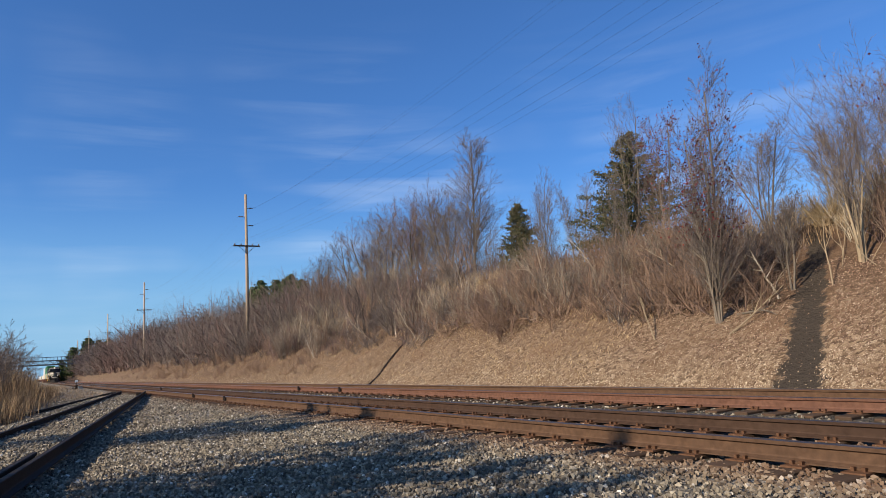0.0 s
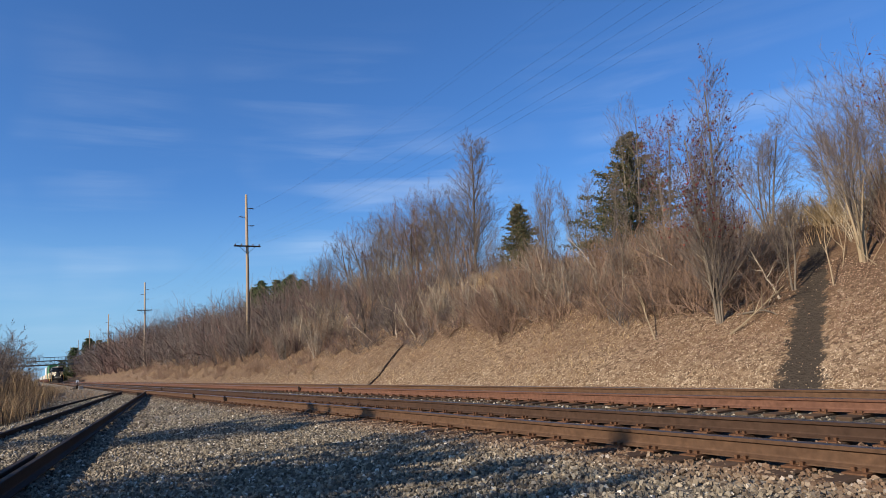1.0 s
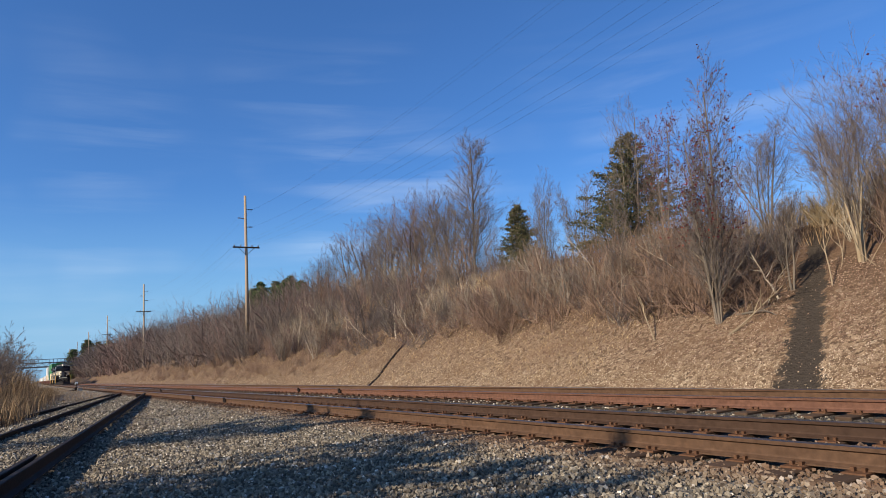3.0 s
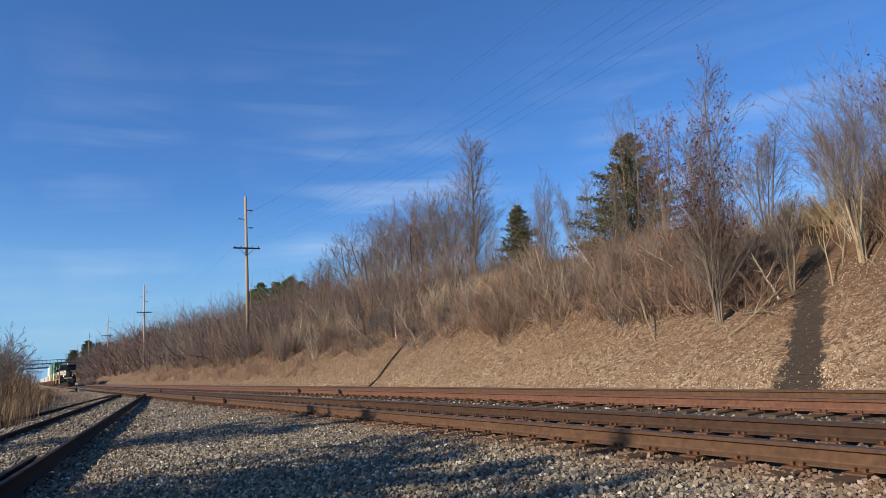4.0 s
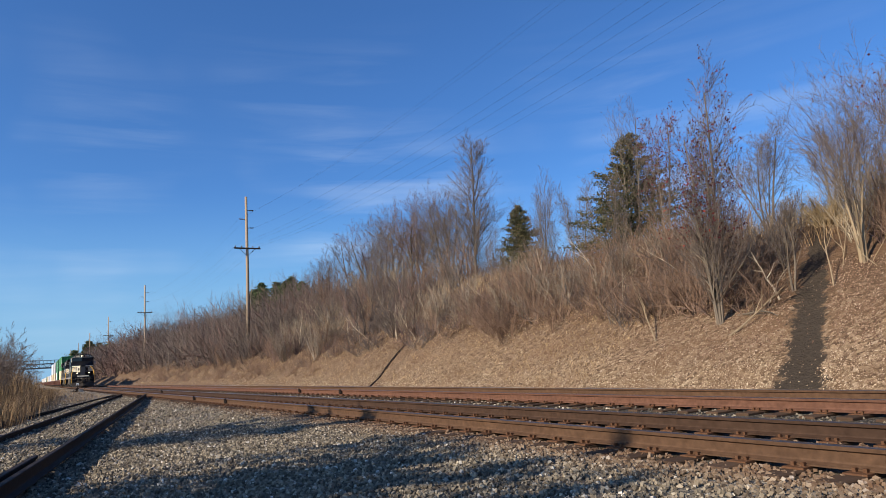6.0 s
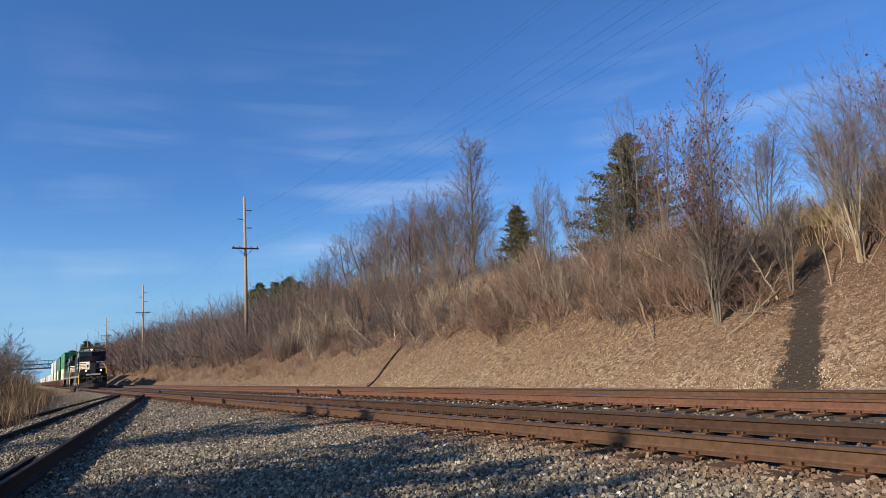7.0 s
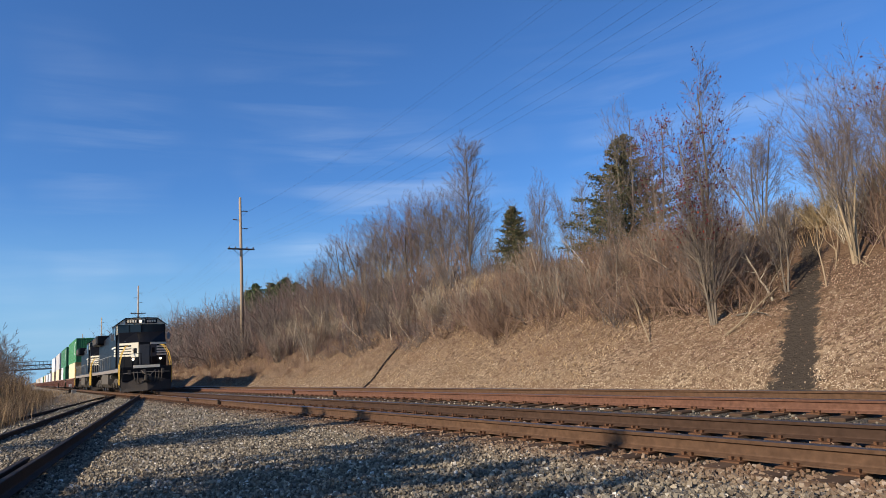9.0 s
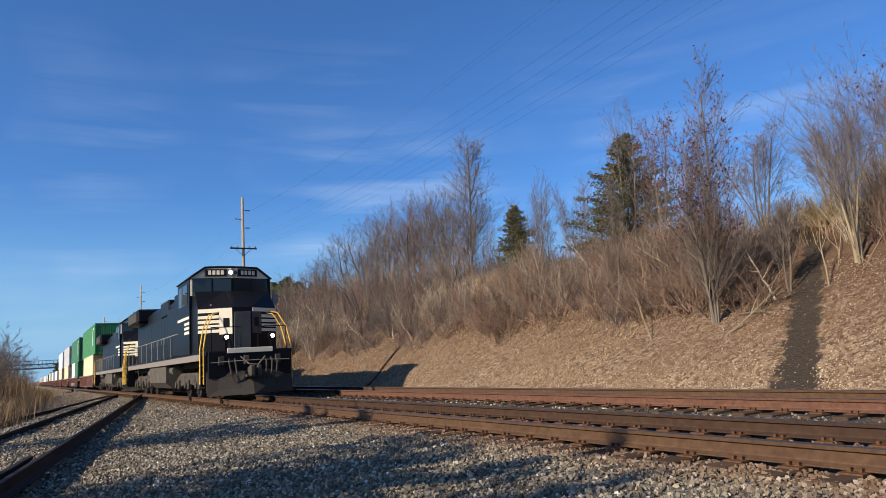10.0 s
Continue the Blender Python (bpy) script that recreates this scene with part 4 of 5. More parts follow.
def slab(p, q, z0, z1, d=0.006):
    """A thin plate over the vertical face that runs from p to q in plan, d proud of it."""
    p, q = Vector(p), Vector(q)
    n = Vector((q.y - p.y, -(q.x - p.x))).normalized()
    if n.x < 0:
        n = -n
    bm = bmesh.new()
    prism(bm, [tuple(p + n * 0.0005), tuple(q + n * 0.0005), tuple(q + n * d), tuple(p + n * d)], "z", z0, z1)
    return bm


def along(p, q, t):
    return (p[0] + (q[0] - p[0]) * t, p[1] + (q[1] - p[1]) * t)


def disc(bm, x, y, z, r, depth, axis="Y", seg=20):
    rot = {"X": Matrix.Rotation(radians(90), 4, "Y"), "Y": Matrix.Rotation(radians(90), 4, "X"), "Z": Matrix()}[axis]
    bmesh.ops.create_cone(bm, cap_ends=True, segments=seg, radius1=r, radius2=r, depth=depth, matrix=Matrix.Translation((x, y, z)) @ rot)
    return bm


def truck(parent, xs, wheel_r, half, name="truck"):
    """A bogie: side frames, axle boxes, springs and wheelsets."""
    x0, x1 = max(xs), min(xs)
    zc = wheel_r
    bm = bmesh.new()
    for s in (-1, 1):
        y = s * half
        prism(bm, [(x0 + 0.55, zc - 0.12), (x0 + 0.5, zc + 0.28), (x0 - 0.3, zc + 0.45), (x1 + 0.3, zc + 0.45), (x1 - 0.5, zc + 0.28), (x1 - 0.55, zc - 0.12),
                   (x1 + 0.35, zc - 0.05), ((x0 + x1) / 2, zc + 0.05), (x0 - 0.35, zc - 0.05)], "y", y - 0.07, y + 0.07)
    box(bm, (x0 + x1) / 2 - 0.3, (x0 + x1) / 2 + 0.3, -half, half, zc + 0.1, zc + 0.4)
    fr = part(name, bm, GRIME, parent, "grimy cast steel bogie frame")
    for x in xs:
        for s in (-1, 1):
            bm = bmesh.new()
            box(bm, x - 0.19, x + 0.19, s * (half + 0.08) - 0.10, s * (half + 0.08) + 0.10, zc - 0.19, zc + 0.2, 0.05)
            disc(bm, x, s * (half + 0.2), zc, 0.13, 0.08)
            part("axle_box", bm, GRIME, fr)
            bm = bmesh.new()
            disc(bm, x, s * 0.75, zc, wheel_r, 0.13, seg=28)
            disc(bm, x, s * 0.69, zc, wheel_r + 0.025, 0.03, seg=28)
            part("wheel", bm, WHEEL, fr)
    for a, b in zip(xs, xs[1:]):
        for s in (-1, 1):
            bm = bmesh.new()
            for k in (-0.13, 0.13):
                disc(bm, (a + b) / 2 + k, s * (half + 0.05), zc + 0.18, 0.09, 0.36, "Z", 10)
            part("spring", bm, GRIME, fr)
    return fr


def handrail(parent, pts, label=""):
    bm = bmesh.new()
    rod(bm, pts, 0.022, 6)
    return part("handrail", bm, YELLOW if label else BLACK, parent, label)


def locomotive(label):
    lo = thing("locomotive", label=label, category="locomotive", group="locomotives of the freight train")
    # plow and pilot
    bm = bmesh.new()
    outline = [(-1.47, 0.16), (1.47, 0.16), (1.42, 0.92), (-1.42, 0.92)]
    for y0, y1 in ((-1.47, 0.0), (0.0, 1.47)):
        a = [(-0.42 if abs(y) > 1 else 0.02, y, 0.14) for y in (y0, y1)]
        b = [(-0.58 if abs(y) > 1 else -0.34, y, 0.95) for y in (y0, y1)]
        vs = [bm.verts.new(c) for c in (a[0], a[1], b[1], b[0])]
        back = [bm.verts.new((c[0] - 0.05, c[1], c[2])) for c in (a[0], a[1], b[1], b[0])]
        bm.faces.new(vs)
        bm.faces.new(back[::-1])
        for i in range(4):
            bm.faces.new((vs[i], back[i], back[(i + 1) % 4], vs[(i + 1) % 4]))
    bmesh.ops.recalc_face_normals(bm, faces=bm.faces[:])
    part("plow", bm, PLOW, lo, "dusty dark steel snow plow")
    part("pilot", boxes((-0.62, -0.45, -1.42, 1.42, 0.75, 1.62), bevel=0.02), BLACK, lo)
    bm = boxes((-0.45, 0.12, -0.13, 0.13, 0.80, 1.04), (0.05, 0.30, -0.20, -0.06, 0.74, 1.10), (0.05, 0.22, 0.06, 0.20, 0.74, 1.10), (-0.5, -0.1, -0.25, 0.25, 0.70, 0.80), bevel=0.025)
    part("coupler", bm, GRIME, lo, "worn dark steel coupler")
    for y in (-0.75, -0.55, 0.5, 0.7, 0.88):
        bm = bmesh.new()
        rod(bm, [(-0.42, y, 1.35), (-0.28, y * 1.02, 1.2), (-0.22, y * 0.95, 0.85), (-0.28, y * 0.8, 0.6)], 0.028, 6)
        part("air_hose", bm, GRIME, lo)
    bm = bmesh.new()
    rod(bm, [(-0.4, -0.35, 1.42), (-0.25, -0.1, 1.15), (-0.22, 0.2, 1.12), (-0.4, 0.5, 1.40)], 0.02, 6)
    part("jumper_cable", bm, SILL, lo)
    for y in (-1.0, -0.15, 0.95):
        part("uncoupling_bracket", boxes((-0.46, -0.36, y - 0.09, y + 0.09, 1.15, 1.45), bevel=0.015), GRIME, lo)
    bm = bmesh.new()
    rod(bm, [(-0.36, -1.35, 1.25), (-0.32, -0.4, 1.28), (-0.32, 0.4, 1.28), (-0.36, 1.35, 1.25)], 0.018, 6)
    part("cut_lever", bm, SILL, lo)
    part("platform_edge", boxes((-0.46, -0.42, -0.78, 0.78, 1.55, 1.72), bevel=0.008), CREAM, lo, "cream front platform edge")
    # anticlimber and deck
    part("deck", boxes((-22.0, -0.5, -1.50, 1.50, 1.50, 1.64), bevel=0.015), BLACK, lo)
    for s in (-1, 1):
        part("side_sill", boxes((-21.2, -1.4, s * 1.50 - 0.012 if s > 0 else s * 1.515, s * 1.515 if s > 0 else s * 1.50 + 0.012, 1.36, 1.58)), SILL, lo, "dusty grey side sill")
    # corner steps
    for xs in ((-1.25, -0.62), (-21.9, -21.3)):
        for s in (-1, 1):
            bm = bmesh.new()
            y0, y1 = sorted((s * 1.12, s * 1.50))
            for z in (0.42, 0.80, 1.18):
                box(bm, xs[0], xs[1], y0, y1, z, z + 0.05)
            box(bm, xs[0] - 0.04, xs[0], y0, y1, 0.40, 1.52)
            box(bm, xs[1], xs[1] + 0.04, y0, y1, 0.40, 1.52)
            part("step_ladder", bm, BLACK, lo)
    # nose, with faces that slant back from its middle door
    A, B = (-2.05, -1.42), (-1.42, -0.36)
    C, D = (-1.42, 0.36), (-2.05, 1.42)
    bm = bmesh.new()
    prism(bm, [(-3.1, -1.46), A, B, C, D, (-3.1, 1.46)], "z", 1.62, 3.22)
    part("nose", bm, BLACK, lo)
    bm = bmesh.new()
    low = [(-3.1, -1.46), A, B, C, D, (-3.1, 1.46)]
    top = [(-3.1, -1.44), (-2.75, -1.38), (-2.55, -0.36), (-2.55, 0.36), (-2.75, 1.38), (-3.1, 1.44)]
    va = [bm.verts.new((x, y, 3.221)) for x, y in low]
    vb = [bm.verts.new((x, y, 3.93)) for x, y in top]
    for i in range(6):
        bm.faces.new((va[i], va[(i + 1) % 6], vb[(i + 1) % 6], vb[i]))
    bm.faces.new(va[::-1])
    bm.faces.new(vb)
    bmesh.ops.recalc_face_normals(bm, faces=bm.faces[:])
    part("nose_top", bm, BLACK, lo)
    part("nose_door", boxes((-1.44, -1.405, -0.30, 0.30, 1.70, 3.05), bevel=0.01), DOOR_AND_SHADE, lo, "dark grey nose door")
    for out, inn in ((A, B), (D, C)):
        part("nose_stripe", slab(out, inn, 3.06, 3.20), CREAM, lo, "cream paint stripe")
        for z in (2.90, 2.73, 2.56, 2.39):
            part("nose_stripe", slab(out, along(out, inn, 0.62), z - 0.055, z + 0.055), CREAM, lo, "cream paint stripe")
        # the far panel is cream too; its shade is painted on as dark grey
        part("nose_panel", slab(along(out, inn, 0.62), inn, 2.26, 3.06), CREAM if out is A else DOOR_AND_SHADE, lo, "cream painted nose panel" if out is A else "far-side nose panel with its shade painted dark grey")
        p, q = along(out, inn, 0.80), along(out, inn, 0.98)
        part("emblem", slab(along(out, inn, 0.74), along(out, inn, 0.92), 2.52, 2.84, 0.012), BLACK, lo, "small dark emblem")
    # cab
    cab_out = [(-1.53, 1.64), (-1.53, 4.45), (-0.98, 4.85), (0.98, 4.85), (1.53, 4.45), (1.53, 1.64)]
    bm = bmesh.new()
    prism(bm, cab_out, "x", -5.3, -3.0)
    part("cab", bm, BLACK, lo)
    bm = bmesh.new()
    prism(bm, [(-1.58, 4.45), (-1.0, 4.90), (-0.4, 4.93), (0.4, 4.93), (1.0, 4.90), (1.58, 4.45), (1.53, 4.42), (0.97, 4.83), (-0.97, 4.83), (-1.53, 4.42)], "x", -5.4, -2.86)
    part("cab_roof", bm, BLACK, lo)
    def hull(points):
        bm = bmesh.new()
        for p in points:
            bm.verts.new(p)
        bmesh.ops.convex_hull(bm, input=bm.verts[:])
        bmesh.ops.recalc_face_normals(bm, faces=bm.faces[:])
        return bm
    part("cab_front", hull([(x, y, z) for z in (3.4, 4.459) for x, y in ((-3.02, -1.5), (-3.0, -1.5), (-2.76, 0), (-3.0, 1.5), (-3.02, 1.5))]), BLACK, lo)
    ridge = [(-2.74, 0, 4.46), (-2.74, 0, 4.83)]
    for s in (-1, 1):
        rim = [(-3.0, s * 1.5, 4.46), (-3.0, s * 1.5, 4.47), (-2.906, s * 0.96, 4.83)]
        part("roof_fascia", hull(ridge + rim + [(-3.02, y, z) for _, y, z in ridge + rim]), CREAM, lo, "cream fascia above the windshield")
        o, i = (-3.0, s * 1.5), (-2.76, 0.0)
        for t0, t1 in ((0.06, 0.50), (0.54, 0.97)):
            part("windshield", slab(along(o, i, t0), along(o, i, t1), 3.88, 4.43, 0.012), CAB_GLASS, lo, "dark windshield pane")
        part("window_post", slab(o, along(o, i, 0.05), 3.8, 4.45, 0.015), CREAM if s < 0 else BLACK, lo)
        i = (-2.74, 0.0)
        board = part("number_board", slab(along(o, i, 0.36), along(o, i, 0.86), 4.54, 4.79, 0.045), BLACK, lo, "black board with a pale frame")
        part("board_frame", slab(along(o, i, 0.34), along(o, i, 0.88), 4.51, 4.82, 0.03), SILL, board, "pale frame")
        for k in range(4):
            t = 0.42 + k * 0.10
            part("bar", slab(along(o, i, t), along(o, i, t + 0.07), 4.585, 4.745, 0.052), CREAM, board, "pale bar")
    bm = disc(bmesh.new(), -2.71, 0, 4.66, 0.16, 0.10, "X")
    hl = part("headlight", bm, GREY, lo)
    part("lens", disc(bmesh.new(), -2.655, 0.085, 4.66, 0.07, 0.02, "X"), CAB_GLASS, hl)
    part("bulb", disc(bmesh.new(), -2.655, -0.085, 4.66, 0.075, 0.02, "X"), LIT, hl, "lit warm headlight lens")
    part("marker", boxes((-2.33, -2.24, -0.10, 0.10, 3.60, 3.66)), WHITE, lo, "small pale marker on the nose")
    for s in (-1, 1):
        bm = disc(bmesh.new(), -0.55, s * 0.80, 2.10, 0.13, 0.18, "X")
        box(bm, -0.62, -0.52, s * 0.80 - 0.05, s * 0.80 + 0.05, 1.62, 2.02)
        dl = part("ditch_light", bm, BLACK, lo)
        part("bulb", disc(bmesh.new(), -0.452, s * 0.80, 2.10, 0.068, 0.02, "X"), LIT, dl, "lit warm ditch light lens")
        part("grab_iron", boxes((-1.05, -0.95, s * 1.2 - 0.02, s * 1.2 + 0.02, 3.24, 3.28)), GREY, lo)
        # side windows of the cab
        y0, y1 = sorted((s * 1.529, s * 1.542))
        part("side_window", boxes((-4.25, -3.35, y0, y1, 3.50, 4.28)), CAB_GLASS, lo, "dark cab side window")
        part("side_window", boxes((-5.05, -4.40, y0, y1, 3.50, 4.28)), CAB_GLASS, lo, "dark cab side window")
        part("side_stripe", boxes((-5.28, -3.02, y0, y1, 2.95, 3.05)), CREAM, lo, "cream paint stripe")
        for z in (2.45, 2.62, 2.79):
            part("side_stripe", boxes((-3.9, -3.02, y0, y1, z - 0.05, z + 0.05)), CREAM, lo, "cream paint stripe")
        bm = rod(bmesh.new(), [(-3.15, s * 1.50, 3.9), (-3.0, s * 1.70, 3.9), (-3.0, s * 1.72, 3.45)], 0.02, 6)
        box(bm, -3.05, -2.97, s * 1.72 - 0.10, s * 1.72 + 0.10, 3.45, 3.85)
        part("mirror", bm, GREY, lo)
    # hood
    bm = bmesh.new()
    prism(bm, [(-0.98, 1.64), (-0.98, 4.15), (-0.72, 4.42), (0.72, 4.42), (0.98, 4.15), (0.98, 1.64)], "x", -21.2, -5.3)
    part("hood", bm, BLACK, lo)
    part("equipment_cabinet", boxes((-8.3, -5.3, -1.44, -0.97, 1.64, 3.75), (-8.3, -5.3, 0.97, 1.44, 1.64, 3.75), (-8.0, -5.3, -1.20, 1.20, 3.75, 4.35), bevel=0.05), BLACK, lo)
    part("radiator", boxes((-21.3, -17.2, -1.53, 1.53, 3.85, 4.62), bevel=0.10), BLACK, lo)
    for y in (-1.545, 1.529):
        part("radiator_screen", boxes((-20.9, -17.6, y, y + 0.016, 3.98, 4.45)), GRIME, lo)
    part("blower_housing", boxes((-12.6, -10.4, -1.05, 1.05, 3.7, 4.44), bevel=0.06), BLACK, lo)
    part("exhaust_stack", boxes((-14.3, -13.6, -0.35, 0.35, 4.40, 4.62), bevel=0.03), GRIME, lo)
    bm = bmesh.new()
    for k in (-0.14, 0, 0.14):
        rod(bm, [(-6.2, k, 4.5), (-5.75, k, 4.52)], 0.035, 8, 0.075)
    box(bm, -6.25, -6.1, -0.2, 0.2, 4.33, 4.5)
    part("horn", bm, GREY, lo)
    for s in (-1, 1):
        x = -8.5
        k = 0
        while x > -17.0:
            y0, y1 = sorted((s * 0.979, s * 1.0))
            d = part("hood_door", boxes((x - 0.78, x, y0, y1, 1.72, 3.55), bevel=0.006), BLACK, lo)
            yy0, yy1 = sorted((s * 1.0, s * 1.02))
            part("latch", boxes((x - 0.70, x - 0.66, yy0, yy1, 2.4, 2.7)), GREY, d)
            x -= 0.82
            k += 1
        part("lettering_panel", boxes((-10.2, -8.9, *sorted((s * 0.981, s * 1.004)), 3.70, 3.95)), WHITE, lo, "pale bars of lettering")
        # walkway rail
        bm = rod(bmesh.new(), [(-5.4, s * 1.46, 2.55), (-21.3, s * 1.46, 2.55)], 0.02, 6)
        for i in range(10):
            xx = -5.5 - i * 1.75
            rod(bm, [(xx, s * 1.46, 1.60), (xx, s * 1.46, 2.55)], 0.018, 5)
        part("walkway_rail", bm, GREY, lo)
        for xb in (-0.66, -1.22):
            handrail(lo, [(xb, s * 1.53, 0.55), (xb, s * 1.53, 1.75), (xb - 0.12, s * 1.40, 2.45), (xb - 0.30, s * 1.15, 2.95), (xb - 0.42, s * 0.95, 3.0)], "yellow grab rail at the steps")
            handrail(lo, [(-21.95 + (xb + 0.66), s * 1.53, 0.55), (-21.95 + (xb + 0.66), s * 1.53, 2.5)], "yellow grab rail at the steps")
    handrail(lo, [(-0.52, -1.30, 1.64), (-0.52, -1.30, 2.45), (-0.52, -0.30, 2.45), (-0.52, -0.30, 1.64)])
    handrail(lo, [(-0.52, 1.30, 1.64), (-0.52, 1.30, 2.45), (-0.52, 0.30, 2.45), (-0.52, 0.30, 1.64)])
    # underside
    bm = bmesh.new()
    prism(bm, [(-1.42, 0.62), (-1.42, 1.36), (1.42, 1.36), (1.42, 0.62), (1.15, 0.36), (-1.15, 0.36)], "x", -13.4, -8.7)
    part("fuel_tank", bm, TANK, lo, "dusty grey fuel tank")
    for s in (-1, 1):
        part("air_tank", rod(bmesh.new(), [(-8.4, s * 1.15, 1.12), (-7.6, s * 1.15, 1.12)], 0.2, 14), TANK, lo)
        part("air_tank", rod(bmesh.new(), [(-14.5, s * 1.15, 1.05), (-13.6, s * 1.15, 1.05)], 0.22, 14), TANK, lo)
    part("underframe", boxes((-21.5, -0.6, -0.9, 0.9, 1.15, 1.5)), GRIME, lo)
    truck(lo, (-2.9, -4.85, -6.8), 0.52, 1.12)
    truck(lo, (-15.2, -17.15, -19.1), 0.52, 1.12)
    part("rear_coupler", boxes((-22.35, -21.9, -0.12, 0.12, 0.80, 1.05), bevel=0.02), GREY, lo)
    return lo


def container(length, paint, label, mark=None):
    """A ribbed steel shipping box with corner posts, rails and door end."""
    L, W, H = length, 2.59, 2.87
    co = thing("container", label=label, category="shipping container", group="containers on the freight train")
    bm = bmesh.new()
    n = int(L / 0.28)
    for s in (-1, 1):
        prof = []
        for i in range(n):
            a = -L + 0.15 + (L - 0.3) * i / n
            w = (L - 0.3) / n
            prof += [(a, s * (W / 2 - 0.01)), (a + w * 0.4, s * (W / 2 - 0.01)), (a + w * 0.5, s * (W / 2 - 0.045)), (a + w * 0.9, s * (W / 2 - 0.045))]
        lo_ = [bm.verts.new((x, y, 0.12)) for x, y in prof]
        hi_ = [bm.verts.new((x, y, H - 0.1)) for x, y in prof]
        for i in range(len(prof) - 1):
            bm.faces.new((lo_[i], lo_[i + 1], hi_[i + 1], hi_[i]))
    part("side_wall", bm, paint, co)
    w = (W - 0.28) / 12
    end = [(-0.10, -W / 2 + 0.05)]
    for k in range(12):
        y = -W / 2 + 0.14 + w * k
        end += [(-0.085, y), (-0.04, y + w * 0.1), (-0.04, y + w * 0.5), (-0.085, y + w * 0.6)]
    end += [(-0.10, W / 2 - 0.05)]
    part("end_wall", prism(bmesh.new(), end, "z", 0.1, H - 0.1), paint, co)
    bm = boxes((-L + 0.02, -L + 0.08, -W / 2 + 0.05, -0.01, 0.1, H - 0.1), (-L + 0.02, -L + 0.08, 0.01, W / 2 - 0.05, 0.1, H - 0.1))
    part("doors", bm, paint, co)
    bm = boxes((-L + 0.05, -0.05, -W / 2 + 0.03, W / 2 - 0.03, H - 0.09, H - 0.02), (-L + 0.05, -0.05, -W / 2 + 0.03, W / 2 - 0.03, 0.05, 0.16))
    part("roof_and_floor", bm, paint, co)
    for x in (-L, -0.16):
        for s in (-1, 1):
            y0, y1 = sorted((s * W / 2, s * (W / 2 - 0.13)))
            part("corner_post", boxes((x, x + 0.16, y0, y1, 0.0, H), bevel=0.012), paint, co)
    for s in (-1, 1):
        y0, y1 = sorted((s * W / 2, s * (W / 2 - 0.08)))
        part("side_rail", boxes((-L + 0.16, -0.16, y0, y1, 0.0, 0.15), (-L + 0.16, -0.16, y0, y1, H - 0.12, H)), paint, co)
    part("end_rail", boxes((-0.14, -0.02, -W / 2 + 0.13, W / 2 - 0.13, 0.0, 0.15), (-0.14, -0.02, -W / 2 + 0.13, W / 2 - 0.13, H - 0.12, H)), paint, co)
    if mark:
        for s in (-1, 1):
            y0, y1 = sorted((s * (W / 2 - 0.012), s * (W / 2 + 0.006)))
            part("marking", boxes((-2.6, -2.2, y0, y1, 0.9, 2.3), (-2.0, -1.2, y0, y1, 2.35, 2.5)), mark, co, "pale block of lettering")
    return co


def well_car():
    """A low well car; its front coupler face is at 0 and it is 22.6 m long."""
    ca = thing("well_car", label="dusty red-brown steel container well car", category="freight car", group="well cars of the freight train")
    L = 22.6
    bm = bmesh.new()
    for s in (-1, 1):
        y0, y1 = sorted((s * 1.36, s * 1.46))
        prism(bm, [(-2.4, 0.95), (-2.9, 0.32), (-L + 2.9, 0.32), (-L + 2.4, 0.95), (-L + 2.4, 1.30), (-2.4, 1.30)], "y", y0, y1)
    part("well_side", bm, WELL, ca)
    rib = part("side_rib", boxes((-0.05, 0.05, -0.03, 0.03, 0.36, 1.26)), WELL, ca)
    rib.matrix_basis = pose(-3.2, -1.49, 0)
    for i in range(15):
        for s in (-1, 1):
            if i or s > 0:
                same("side_rib", rib.data, ca, pose(-3.2 - i * 1.15, s * 1.49, 0))
    part("top_chord", boxes((-L + 2.4, -2.4, -1.54, -1.34, 1.30, 1.40), (-L + 2.4, -2.4, 1.34, 1.54, 1.30, 1.40)), WELL, ca)
    part("well_floor", boxes((-L + 2.9, -2.9, -1.36, 1.36, 0.34, 0.43)), WELL, ca)
    for a, b in ((-2.6, -0.45), (-L + 0.45, -L + 2.6)):
        part("end_platform", boxes((min(a, b), max(a, b), -1.35, 1.35, 0.98, 1.16), (min(a, b) + 0.1, max(a, b) - 0.1, -0.35, 0.35, 0.75, 1.0), bevel=0.02), WELL, ca)
    part("coupler", boxes((-0.5, 0.02, -0.11, 0.11, 0.78, 1.0), (-L - 0.02, -L + 0.5, -0.11, 0.11, 0.78, 1.0), bevel=0.02), GRIME, ca)
    truck(ca, (-0.95, -2.72), 0.42, 0.98)
    truck(ca, (-L + 2.72, -L + 0.95), 0.42, 0.98)
    return ca


def remake(ob):
    return copy_thing(ob, Matrix())


FRONT, SPEED = -23.55, 23.25     # the train's front at 10 s, metres a second
TRAIN = []                       # thing, how far its front lies behind the train's front, height

engine = locomotive("black diesel freight locomotive with cream nose stripes, lamps lit")
TRAIN.append((engine, 0.0, 0.0))
engine_2 = remake(engine)
tagged(engine_2, "black diesel freight locomotive coupled second in the train")
for o in engine_2.children_recursive:
    if o.name.startswith("bulb"):       # the second engine runs with its lamps off
        o.data = o.data.copy()
        o.data.materials[0] = CAB_GLASS
        o["label"] = "unlit lamp lens"
TRAIN.append((engine_2, 22.4, 0.0))

